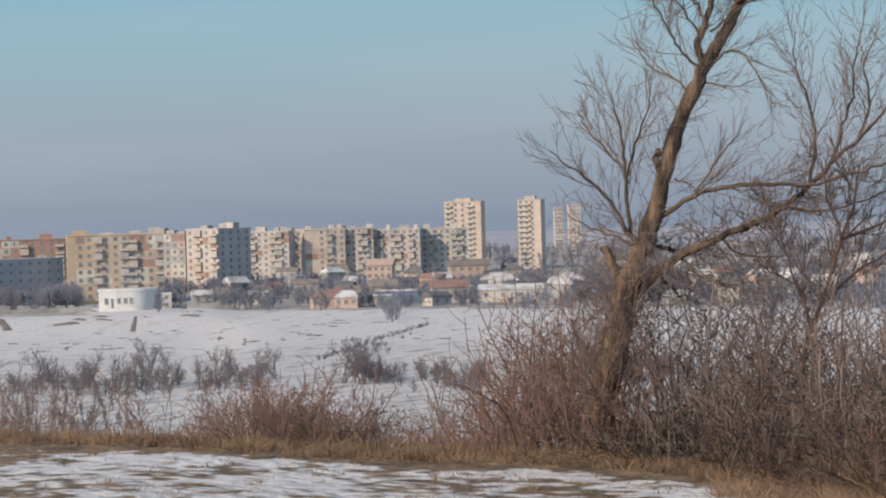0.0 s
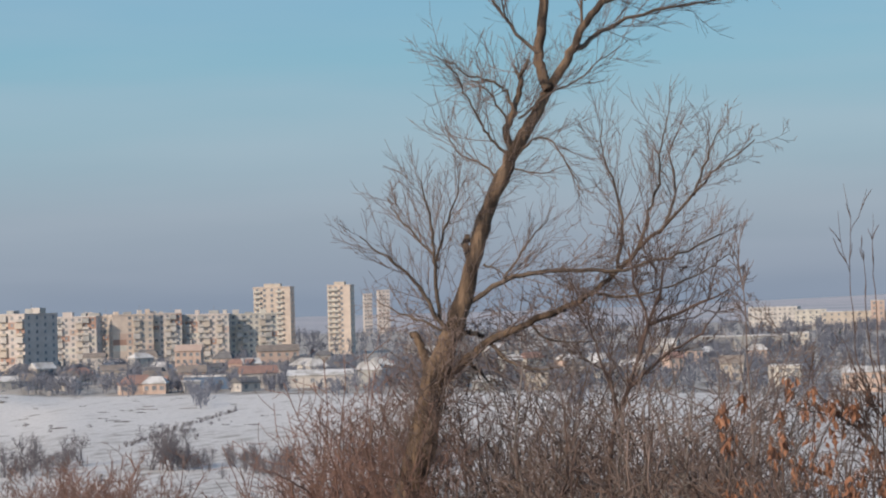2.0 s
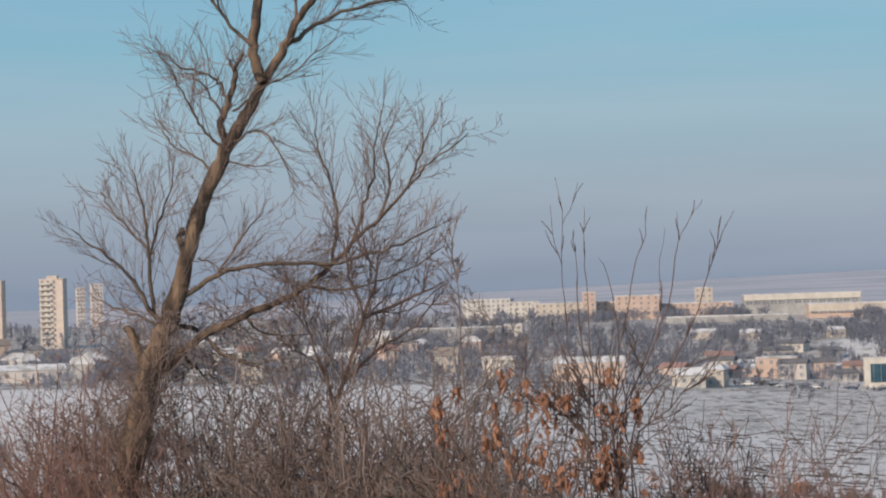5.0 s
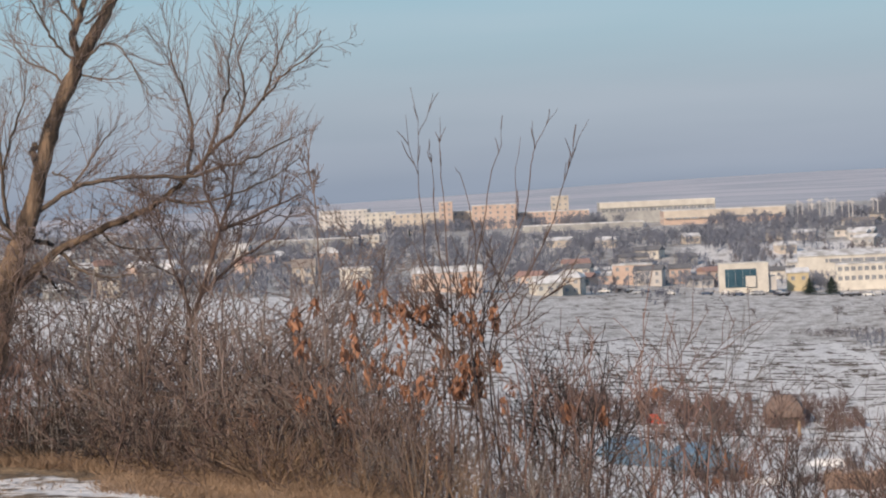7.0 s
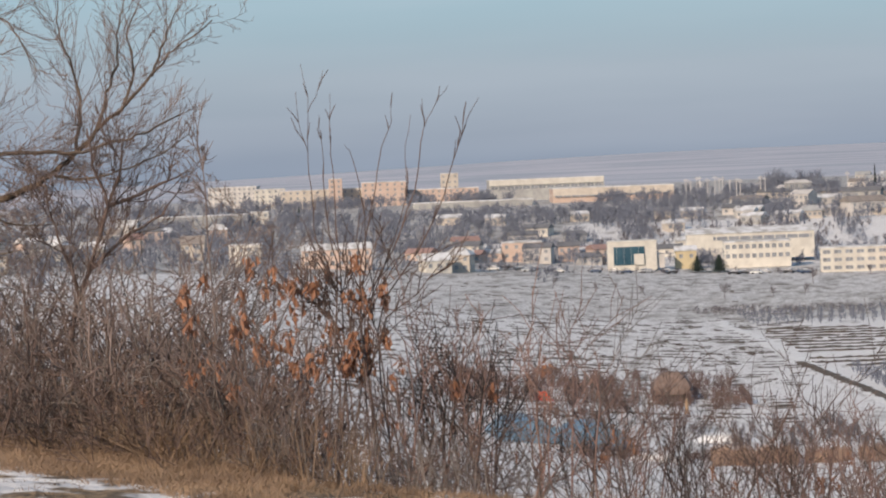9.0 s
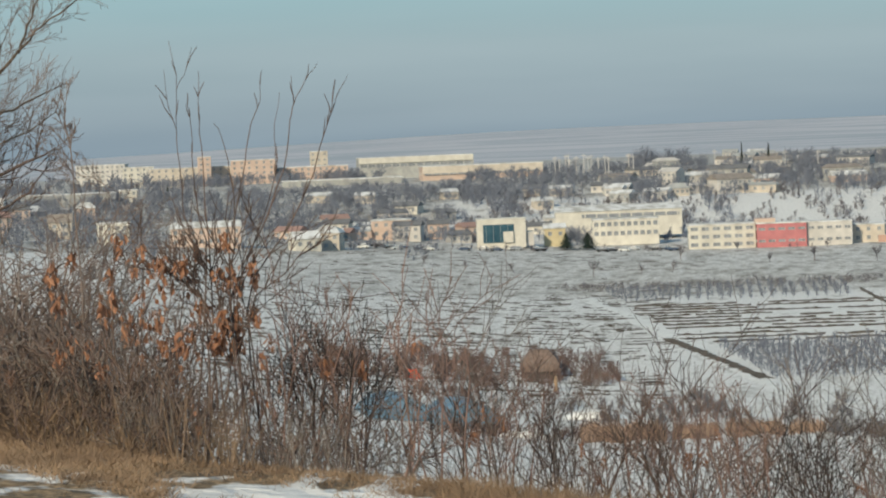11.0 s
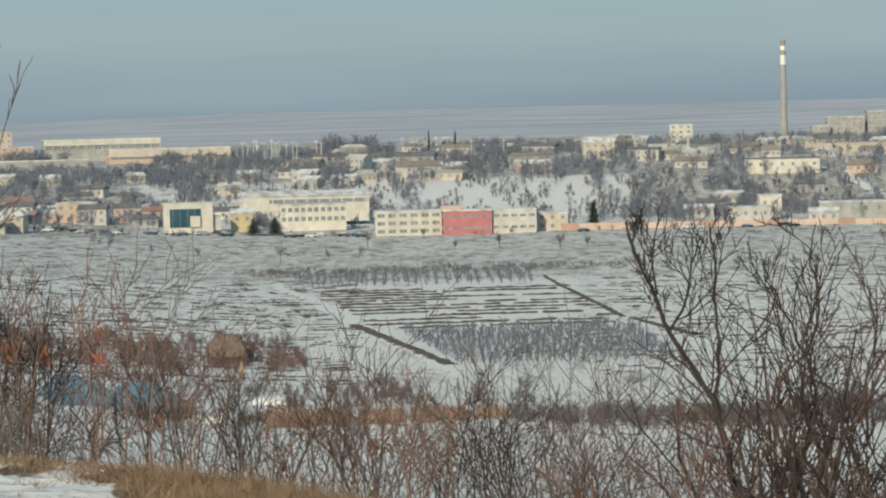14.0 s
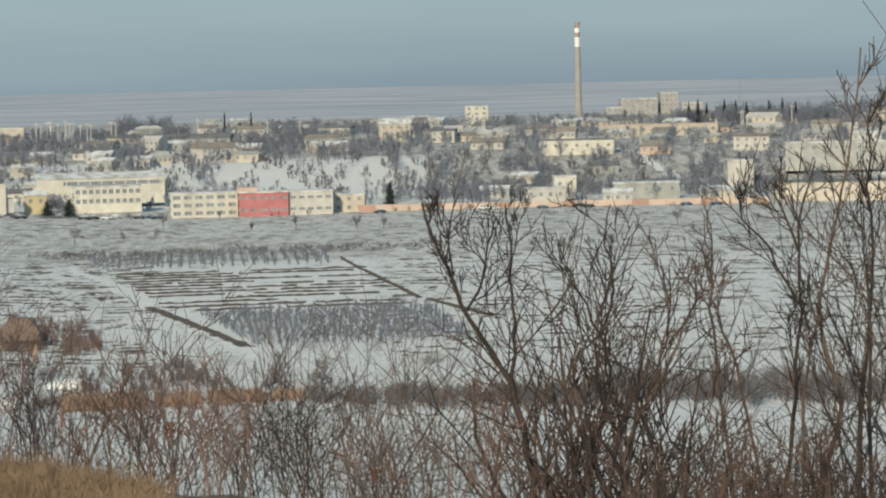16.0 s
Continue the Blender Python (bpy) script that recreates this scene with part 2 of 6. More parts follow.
def ground_material():
    m = bpy.data.materials.new("snowy_ground")
    m.use_nodes = True
    n, l = m.node_tree.nodes, m.node_tree.links
    bs = n["Principled BSDF"]
    bs.inputs["Roughness"].default_value = 0.85
    bs.inputs["Specular IOR Level"].default_value = 0.2
    geo = n.new("ShaderNodeNewGeometry")
    at = n.new("ShaderNodeAttribute")
    at.attribute_name = "cover"
    sep = n.new("ShaderNodeSeparateColor")
    l.new(at.outputs["Color"], sep.inputs[0])

    def noise_at(scale, stretch, detail=4, turn=0.0):
        mp, t = n.new("ShaderNodeMapping"), n.new("ShaderNodeTexNoise")
        mp.vector_type = "TEXTURE"
        mp.inputs["Rotation"].default_value = (0, 0, radians(turn))
        mp.inputs["Scale"].default_value = [1 / v for v in stretch]
        t.inputs["Scale"].default_value, t.inputs["Detail"].default_value = scale, detail
        l.new(geo.outputs["Position"], mp.inputs[0])
        l.new(mp.outputs[0], t.inputs["Vector"])
        return t.outputs[0]

    def ramp(v, lo, hi, a=0.0, b=1.0):
        r = n.new("ShaderNodeMapRange")
        r.inputs[1].default_value, r.inputs[2].default_value, r.inputs[3].default_value, r.inputs[4].default_value = lo, hi, a, b
        l.new(v, r.inputs[0])
        return r.outputs[0]

    def math_(op, a, b):
        k = n.new("ShaderNodeMath")
        k.operation = op
        for i, v in enumerate((a, b)):
            if isinstance(v, (int, float)):
                k.inputs[i].default_value = v
            else:
                l.new(v, k.inputs[i])
        return k.outputs[0]

    def mix(f, a, b):
        k = n.new("ShaderNodeMixRGB")
        for i, v in zip((0, 1, 2), (f, a, b)):
            if isinstance(v, tuple):
                k.inputs[i].default_value = (*v, 1)
            elif isinstance(v, (int, float)):
                k.inputs[i].default_value = v
            else:
                l.new(v, k.inputs[i])
        return k.outputs[0]

    snow = mix(ramp(noise_at(0.9, (1, 1, 1)), 0.3, 0.7), (0.77, 0.755, 0.75), (0.62, 0.605, 0.60))
    straw = mix(ramp(noise_at(24, (1, 1, 1)), 0.35, 0.65), (0.34, 0.245, 0.155), (0.12, 0.085, 0.055))
    soil = mix(ramp(noise_at(2.5, (1, 1, 1)), 0.3, 0.7), (0.16, 0.12, 0.085), (0.10, 0.08, 0.06))
    # near: thin snow with melted patches; red channel of the cover is how bare the ground lies
    near = math_("ADD", math_("MULTIPLY", noise_at(0.9, (0.8, 1.2, 1), 3, -51), 0.6), math_("MULTIPLY", noise_at(5, (0.8, 1.2, 1), 5, -51), 0.65))
    bare = ramp(math_("ADD", near, math_("MULTIPLY", sep.outputs[0], 0.9)), 0.80, 0.88)
    # far: stubble and grass streaks in the fields; green channel is how many
    far = math_("ADD", noise_at(0.2, (1.3, 0.42, 1), 5, -27), math_("MULTIPLY", noise_at(0.5, (1.8, 0.45, 1), 3, -27), 0.35))
    streak = ramp(math_("ADD", far, math_("MULTIPLY", sep.outputs[1], 0.6)), 0.86, 1.16)
    c = mix(bare, snow, mix(ramp(noise_at(3, (1, 1, 1)), 0.45, 0.6), straw, soil))
    # far snowy fields, with the blue-grey of distant haze put into both tones
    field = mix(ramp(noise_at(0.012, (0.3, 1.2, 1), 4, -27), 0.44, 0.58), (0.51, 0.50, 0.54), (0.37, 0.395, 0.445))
    fine = ramp(math_("ADD", noise_at(1.3, (1.2, 0.3, 1), 4, -27), math_("MULTIPLY", sep.outputs[1], 0.9)), 0.74, 1.0, 0.0, 0.6)
    c = mix(fine, c, (0.36, 0.335, 0.31))
    c = mix(streak, c, (0.24, 0.22, 0.20))
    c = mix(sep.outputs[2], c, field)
    l.new(c, bs.inputs["Base Color"])
    bp = n.new("ShaderNodeBump")
    bp.inputs["Strength"].default_value, bp.inputs["Distance"].default_value = 0.8, 0.08
    l.new(noise_at(6, (0.9, 1.1, 1), 4, -51), bp.inputs["Height"])
    l.new(bp.outputs[0], bs.inputs["Normal"])
    return m


bearings = np.concatenate([np.arange(-180, -16, 4.0), np.arange(-16, 50, 0.42), np.arange(50, 180, 4.0)])
rings = np.concatenate([np.array([0.3, 2, 4, 6, 7]), np.arange(7.5, 34, 0.35), np.geomspace(34, 700, 90), np.arange(710, 860, 9), np.geomspace(865, 4950, 60)])
BB, RR = np.meshgrid(np.radians(bearings), rings, indexing="ij")
GX, GY = RR * np.sin(BB), RR * np.cos(BB)
GZ = ground_at(GX, GY)
nb, nr = BB.shape
idx = np.arange(nb * nr).reshape(nb, nr)
nxt = np.roll(idx, -1, axis=0)
quads = np.stack([idx[:, :-1], idx[:, 1:], nxt[:, 1:], nxt[:, :-1]], -1).reshape(-1, 4)
gverts = np.stack([GX, GY, GZ], -1).reshape(-1, 3).tolist()
gfaces = [tuple(q) for q in quads.tolist()] + [tuple(int(i) for i in idx[:, 0])]
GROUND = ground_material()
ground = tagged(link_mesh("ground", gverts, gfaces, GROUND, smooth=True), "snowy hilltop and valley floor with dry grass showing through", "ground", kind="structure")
deg = np.degrees(BB)
edge = RR - brow(deg)
# bare strip of dry grass along the brow, wider towards the right; the slope below is patchy
wide = np.interp(deg, (-14, 5, 8, 12.3, 13.6, 18.7, 19.8, 30), (0.75, 0.75, 1.25, 1.15, 0.2, 0.15, 1.5, 1.6))
strip = np.clip(1 - np.abs(edge + 0.15) / wide, 0, 1)
slope = 0.16 * np.clip((edge - 0.5) / 3, 0, 1) * np.clip(1 - RR / 330, 0, 1)
red = np.clip(np.where(edge < 0.5, np.interp(deg, (-11, -8, 7, 9, 12, 13.4), (0.26, 0.205, 0.215, 0.28, 0.25, 0.13)), 0.12) + strip * 0.9 + slope * 1.0, 0, 1)
far_off = np.clip((RR - 5) / 4, 0, 1) * np.clip((100 - np.abs(deg)) / 40, 0, 1)
red = red * far_off + 0.18 * (1 - far_off)
red = np.where(RR > 330, 0.0, red)
east = np.clip((deg - 8) / 8, 0, 1)
green = np.where(RR > 330, 0.31 - 0.01 * east, 0.0)
green = np.where((RR > 640) & (RR < 930), 0.18 + 0.25 * east, green)
green = np.where((RR > 425) & (RR < 640) & (deg > 24), np.where(deg > 29.5, 0.29, 0.16), green)
green = np.where(RR > 960, 0.33, green)
green = np.where((RR > 672) & (RR < 712) & (deg > 22.2), np.where(deg < 30, 0.50, 0.40), green)
# scrub floor of the wooded belts
belt = ((deg < -8.4) & (RR > 800) & (RR < 900)) | ((deg > -6.6) & (deg < 13) & (RR > field_edge(deg)) & (RR < 2300)) | ((deg >= 13) & (deg < 19.6) & (RR > field_edge(deg)) & (RR < 2300)) | ((deg <= -6.6) & (RR > 930) & (RR < 2300)) | ((deg > 9) & (deg < 24) & (RR > 985) & (RR < 2300)) | ((deg >= 24) & (RR > 1085) & (RR < 2300)) | ((deg >= 30.5) & (RR > 960) & (RR < 1090))
green = np.where(belt, 0.53, green)
green = np.where((deg > 19.5) & (deg < 31) & (RR > 990) & (RR < 1110), np.where(deg > 25, 0.06, 0.27), green)
green = np.where(RR > 2300, 0.2, green)
green = np.where((RR > 4700) & (deg > 14), 0.55, green)
# blue channel: where the haze-tinted far tones replace the snow
layer = ground.data.color_attributes.new("cover", "FLOAT_COLOR", "POINT")
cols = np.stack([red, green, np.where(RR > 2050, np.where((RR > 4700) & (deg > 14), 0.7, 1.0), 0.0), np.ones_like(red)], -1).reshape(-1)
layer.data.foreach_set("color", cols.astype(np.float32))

# ---- building kit ----
def box_mesh(name, x0, x1, y0, y1, z0, z1, mat, parent, label="", bevel=0.0):
    bm = bmesh.new()
    bmesh.ops.create_cube(bm, size=1)
    for v in bm.verts:
        v.co = Vector(((x0 + x1) / 2 + v.co.x * (x1 - x0), (y0 + y1) / 2 + v.co.y * (y1 - y0), (z0 + z1) / 2 + v.co.z * (z1 - z0)))
    if bevel:
        bmesh.ops.bevel(bm, geom=bm.edges[:], offset=bevel, segments=1, affect="EDGES")
    return part(name, bm, mat, parent, label)


def part(name, bm, mat, parent, label=""):
    me = bpy.data.meshes.new(name)
    bm.to_mesh(me)
    bm.free()
    for m in (mat if isinstance(mat, (list, tuple)) else [mat]):
        me.materials.append(m)
    ob = new(name, me)
    ob.parent = parent
    return tagged(ob, label)


def unit_window():
    """A casement, one metre each way, front towards -y: a raised frame with two sunk panes, in one skin."""
    xs, zs = (-0.5, 0.0, 0.5), (-0.5, 0.5)
    bm = bmesh.new()
    grid = [[bm.verts.new((x, -0.09, z)) for z in zs] for x in xs]
    faces = [bm.faces.new((grid[i][0], grid[i + 1][0], grid[i + 1][1], grid[i][1])) for i in range(2)]
    rim = [grid[0][0], grid[1][0], grid[2][0], grid[2][1], grid[1][1], grid[0][1]]
    back = [bm.verts.new((v.co.x, 0.1, v.co.z)) for v in rim]
    for i in range(len(rim)):
        j = (i + 1) % len(rim)
        bm.faces.new((rim[i], back[i], back[j], rim[j]))
    for f in bm.faces:
        f.material_index = 1
    for r in faces:
        bmesh.ops.inset_individual(bm, faces=[r], thickness=0.06, depth=-0.04)
        r.material_index = 0
    me = bpy.data.meshes.new("window")
    bm.to_mesh(me)
    bm.free()
    me.materials.append(GLASS)
    me.materials.append(FRAME)
    return me


WINDOW = unit_window()


def pane_mesh():
    bm = bmesh.new()
    bmesh.ops.create_cube(bm, size=1)
    for v in bm.verts:
        v.co = Vector((v.co.x * 0.36, v.co.y * 0.02 - 0.055, v.co.z * 0.8))
    me = bpy.data.meshes.new("pane")
    bm.to_mesh(me)
    bm.free()
    me.materials.append(GLASS)
    return me


PANE = pane_mesh()


def window(parent, x, y, z, w, h, turn=0.0):
    ob = new("window", WINDOW)
    ob.parent = parent
    ob.matrix_basis = pose(x, y, z, 0, 0, turn) @ Matrix.Diagonal((w, 1.8, h, 1))
    if parent.get("group") == "buildings along the far road" and turn == 0.0 and parent.name.split(".")[0] in ("office_building", "showroom", "workshop"):
        for k in (-0.23, 0.23):
            p = new("pane", PANE)
            p.parent = ob
            p.matrix_basis = pose(k, 0, 0)
    return ob


def thing(name, x, y, z, turn, label, category, group=""):
    ob = new(name)
    ob.empty_display_size = 0.5
    ob.matrix_world = pose(x, y, z, 0, 0, turn)
    return tagged(ob, label, category, group)


def gable(parent, w, dep, z, rise, mat, over=0.4, hip=0.0, label=""):
    bm = bmesh.new()
    x, y = w / 2 + over, dep / 2 + over
    low = [bm.verts.new(p) for p in ((-x, -y, z), (x, -y, z), (x, y, z), (-x, y, z))]
    eave = [bm.verts.new(p) for p in ((-x, -y, z + 0.18), (x, -y, z + 0.18), (x, y, z + 0.18), (-x, y, z + 0.18))]
    r = [bm.verts.new((-x + hip, 0, z + rise)), bm.verts.new((x - hip, 0, z + rise))]
    bm.faces.new(low[::-1])
    for i in range(4):
        bm.faces.new((low[i], low[(i + 1) % 4], eave[(i + 1) % 4], eave[i]))
    bm.faces.new((eave[0], eave[1], r[1], r[0]))
    bm.faces.new((eave[2], eave[3], r[0], r[1]))
    bm.faces.new((eave[1], eave[2], r[1]))
    bm.faces.new((eave[3], eave[0], r[0]))
    return part("roof", bm, mat, parent, label)


def building(name, label, category, bearing, d, w, dep, storeys, sh, turn, wall, cols, side_cols=2, win=(1.3, 1.4), roof="flat", roof_mat=None, rise=2.0,
             lift=0.0, sink=2.5, group="", balconies=(), skip=(), band=None, hip=0.0, joint=True):
    """A house or block whose front looks to the hilltop, turned by so many degrees; balconies and skip name columns."""
    x, y = polar(bearing, d)
    root = thing(name, x, y, gz(x, y) + lift, -bearing + turn, label, category, group)
    h = storeys * sh
    if group in ("blocks of the housing estate", "tower blocks"):
        wall = CREAM_PANEL if wall is CREAM else PALE_PANEL if wall is PALE else wall
        roof_mat = wall if roof_mat is CREAM else roof_mat
    box_mesh("wall", -w / 2, w / 2, -dep / 2, dep / 2, -sink, h, wall, root)
    if joint and storeys > 2:
        for k in range(1, storeys):
            box_mesh("floor_band", -w / 2 - 0.06, w / 2 + 0.06, -dep / 2 - 0.06, dep / 2 + 0.06, k * sh - 0.1, k * sh + 0.1, band or wall, root)
    if roof == "flat":
        box_mesh("roof", -w / 2 - 0.25, w / 2 + 0.25, -dep / 2 - 0.25, dep / 2 + 0.25, h, h + 0.45, roof_mat or (wall if name == "apartment_block" else ROOF_SNOW), root)
    else:
        gable(root, w, dep, h, rise, roof_mat or ROOF_SNOW, hip=hip)
    if name == "apartment_block":
        dice = random.Random(int(w * 31 + d))
        for k in (-0.36, -0.08, 0.22, 0.42):
            if dice.random() < 0.75:
                half = dice.uniform(0.8, 2.6)
                box_mesh("stair_housing", w * k - half, w * k + half, -1.5, 2.0, h + 0.451, h + dice.uniform(1.0, 2.6), dice.choice((wall, PALE, GREY)), root)
        # panels that residents have clad or painted on their own
        for k in range(int(w * 0.75)):
            c0, s0 = dice.randrange(cols), dice.randrange(storeys)
            c1, s1 = min(cols, c0 + dice.choice((1, 1, 2))), min(storeys, s0 + dice.choice((1, 1, 2)))
            pw, off = w / cols, 0.0621 + 0.0009 * k
            box_mesh("clad_panel", -w / 2 + c0 * pw + 0.05, -w / 2 + c1 * pw - 0.05, -dep / 2 - off - 0.0006, -dep / 2 - 0.055, s0 * sh + 0.1, s1 * sh - 0.1, dice.choice((OCHRE, PEACH, BRICK, PALE) if wall is OCHRE else (WHITE, CREAM, WHITE, PEACH, PALE, BRICK)), root)
        st_ = bmesh.new()
        bmesh.ops.create_cone(st_, cap_ends=True, segments=5, radius1=0.09, radius2=0.05, depth=3.0, matrix=Matrix.Translation((w * 0.22, 0, h + 3.4)))
        part("aerial", st_, STEEL, root)
    step = w / cols if cols else 0
    for k in range(storeys):
        z = k * sh + sh * 0.55
        for c in range(cols):
            if c in skip:
                continue
            px = -w / 2 + (c + 0.5) * step
            window(root, px, -dep / 2, z, min(win[0], step * 0.7), win[1])
            if c in balconies:
                box_mesh("balcony", px - step * 0.48, px + step * 0.48, -dep / 2 - 1.2, -dep / 2 - 0.11, k * sh + 0.12, k * sh + (1.1 if name == "tower_block" or (k * 7 + c * 3) % 5 < 3 else 2.45), WHITE if name == "tower_block" else (PALE, WHITE, GREY, CREAM, PEACH, PALE)[(k * 5 + c * 3 + k * k) % 6], root)
        for c in range(side_cols):
            py = -dep / 2 + (c + 0.5) * dep / side_cols
            window(root, w / 2, py, z, win[0], win[1], 90)
            window(root, -w / 2, py, z, win[0], win[1], -90)
    return root


# ---- the housing estate on the far plateau ----
FLATS = "blocks of the housing estate"
ochre_block = building("apartment_block", "ochre concrete panel block with patched pale insulation and balconies", "apartment building", -7.46, 890, 33.5, 12, 8, 2.85, 2, OCHRE, 11, 2,
         group=FLATS, balconies=(3, 6, 7, 10), lift=1.0, skip=(0,))
for x0, x1, z0, z1 in ((-16.4, -13.8, -1, 8.5), (-13.6, -7.5, 6.0, 11.2), (8.0, 11.5, 3.0, 11.2), (-4.4, -1.5, 5.6, 8.4), (11.8, 15.2, 17.4, 22.5)):
    box_mesh("insulation_patch", x0, x1, -6.078, -6.065, z0, z1, WHITE, ochre_block, "pale insulation patch")
building("apartment_block", "brick-red long apartment block behind a shaded annex", "apartment building", -9.6, 960, 46, 12, 8, 2.8, 3, BRICK, 14, 2, group=FLATS, balconies=(2, 7, 11))
building("annex_block", "low shaded block, the blue of shade painted into its walls", "apartment building", -9.75, 900, 34, 14, 5, 3.0, 38, SHADE_BLUE, 8, 3, group=FLATS, roof_mat=SHADE_BLUE, win=(1.1, 1.0), lift=1.0)
building("apartment_block", "tall block with a beige front and a dark shaded end", "apartment building", -5.12, 1000, 17, 19, 9, 2.75, -42, PALE, 4, 4, group=FLATS, balconies=(1, 3))
building("apartment_block", "grey panel apartment block with pale stair bays", "apartment building", -4.05, 1165, 24.8, 12, 9, 2.75, -14, PALE, 8, 2, lift=-1.6, group=FLATS, balconies=(1, 2, 5, 6))
building("apartment_block", "cream panel block with a blank gable end", "apartment building", -2.75, 1172, 18.8, 14, 9, 2.75, 8, CREAM, 6, 2, lift=-1.6, group=FLATS, balconies=(3,), skip=(0, 1))
building("apartment_block", "grey and white panel block with many balconies", "apartment building", -2.0, 1176, 15.6, 12, 9, 2.75, 3, PALE, 6, 2, lift=-1.6, group=FLATS, balconies=(0, 1, 3, 4))
building("apartment_block", "pale panel block with glazed balconies", "apartment building", -1.15, 1180, 26, 12, 9, 2.75, -5, PALE, 9, 2, lift=-2.8, group=FLATS, balconies=(1, 2, 4, 5, 7))
building("apartment_block", "long cream panel block half hidden by trees", "apartment building", 0.0, 1190, 22, 12, 9, 2.7, 5, WHITE, 8, 2, lift=-2.8, group=FLATS, balconies=(1, 2, 5, 6))
building("apartment_block", "cream block of middle height behind others", "apartment building", -3.45, 1210, 14, 12, 9, 2.8, 0, CREAM, 5, 2, lift=-2.8, group=FLATS, balconies=(2,))
building("apartment_block", "grey block behind the ochre one", "apartment building", -6.1, 1010, 16, 12, 8, 2.85, -30, GREY, 5, 3, group=FLATS)
for bear, w, lbl, bal in ((0.50, 18.5, "tall cream tower block with balcony stacks", (0, 3)), (2.02, 11.5, "slim cream tower block with balcony stacks", (0, 1))):
    t = building("tower_block", lbl, "tower block", bear, 1270, w, 14, 13, 2.66, -9, CREAM, 5 if w > 15 else 4, 2, group="tower blocks", balconies=bal, skip=(4,) if w > 15 else (3,), roof_mat=CREAM)
    box_mesh("lift_housing", -w * 0.25, w * 0.2, -3, 3, 13 * 2.66 + 0.45, 13 * 2.66 + 2.0, CREAM, t)
building("tower_block", "distant pale tower block", "tower block", 2.98, 1900, 9, 12, 12, 2.8, 5, PALE, 3, 2, group="tower blocks", roof_mat=CREAM)
building("tower_block", "distant pale tower block", "tower block", 2.62, 1850, 6, 12, 11, 2.8, 5, PALE, 3, 2, group="tower blocks", roof_mat=CREAM)

# white single-storey pavilion with a rounded front wall
px, py = polar(-7.2, 830)
pav = thing("pavilion", px, py, gz(px, py) + 0.3, 7.2, "white flat-roofed pavilion with a curved wall at the snow field's edge", "building")
bm = bmesh.new()
N = 22
prof = [(-9.4, -6.6), (-4.0, -7.2), (1.2, -7.0)] + [(1.2 + 8.2 * math.sin(math.pi / 2 * i / N), 1.0 - 8.0 * math.cos(math.pi / 2 * i / N)) for i in range(1, N + 1)] + [(9.4, 7), (-9.4, 7)]
lo = [bm.verts.new((a, b, -2)) for a, b in prof]
hi = [bm.verts.new((a, b, 6.0)) for a, b in prof]
bm.faces.new(hi)
for i in range(len(prof)):
    j = (i + 1) % len(prof)
    bm.faces.new((lo[i], lo[j], hi[j], hi[i]))
part("wall", bm, WHITE_PAINT, pav, "white rounded wall")
bm = bmesh.new()
lo = [bm.verts.new((a * 1.03, b * 1.03, 6.004)) for a, b in prof]
hi = [bm.verts.new((a * 1.03, b * 1.03, 6.7)) for a, b in prof]
bm.faces.new(hi)
bm.faces.new(lo[::-1])
for i in range(len(prof)):
    j = (i + 1) % len(prof)
    bm.faces.new((lo[i], lo[j], hi[j], hi[i]))
part("roof", bm, SNOW, pav, "snow-covered flat roof")
for k, w_, h_ in ((-7, 1.0, 1.9), (-5.0, 0.9, 3.2), (-2.9, 1.1, 1.9), (-0.8, 1.1, 1.9), (1.0, 1.0, 1.9)):
    window(pav, k, -7.12 + 0.1 * abs(k + 3) / 6, 2.9 if h_ < 3 else 2.1, w_, h_)
kiosk = building("kiosk", "small pale kiosk beside the pavilion", "kiosk", -6.33, 828, 3.2, 3, 2, 2.4, 0, WHITE, 1, 1, sink=1.5, win=(1.0, 1.2))

# low houses between the snow field and the estate
HOMES = "village houses below the estate"
rng = random.Random(4)
building("house", "house with a red tiled roof and pale walls", "house", -2.62, 826, 12.5, 8, 1, 3.0, 6, PEACH, 4, 2, roof="gable", roof_mat=ROOF_RED, rise=3.0, hip=3.5, group=HOMES, lift=0.3)
building("house", "pale house with a frosted hipped roof", "house", -2.22, 824, 7.5, 7, 1, 3.0, -10, PEACH, 3, 2, roof="gable", roof_mat=ROOF_SNOW, rise=2.4, hip=2.0, group=HOMES, lift=0.3)
building("house", "blue-walled shed with a long flat roof", "shed", -1.05, 842, 15, 6, 1, 4.2, -12, BLUE, 3, 1, group=HOMES)
building("house", "grey hut beside the blue shed", "hut", -1.42, 826, 5, 5, 1, 3.4, 10, GREY, 2, 1, group=HOMES)
building("house", "house with a red roof beside bare trees", "house", 0.10, 842, 12, 8, 1, 3.2, 8, PALE, 4, 2, roof="gable", roof_mat=ROOF_RED, rise=2.6, group=HOMES, lift=1.6)
building("house", "pink rendered house with two gables", "house", -1.45, 985, 10, 9, 3, 2.7, -8, PEACH, 4, 2, roof="gable", roof_mat=PEACH, rise=2.6, group=HOMES, lift=2)
building("house", "orange rendered house in front of the tower", "house", 0.55, 1010, 16, 9, 2, 3.0, 6, PEACH, 5, 2, roof="gable", roof_mat=ROOF_BROWN, rise=2.6, group=HOMES, lift=2.6)
building("storage_hall", "long low hall with snow on its roof", "hall", 1.75, 836, 28, 12, 1, 3.6, -6, PALE, 5, 2, roof="gable", rise=1.8, group=HOMES, lift=0.3)
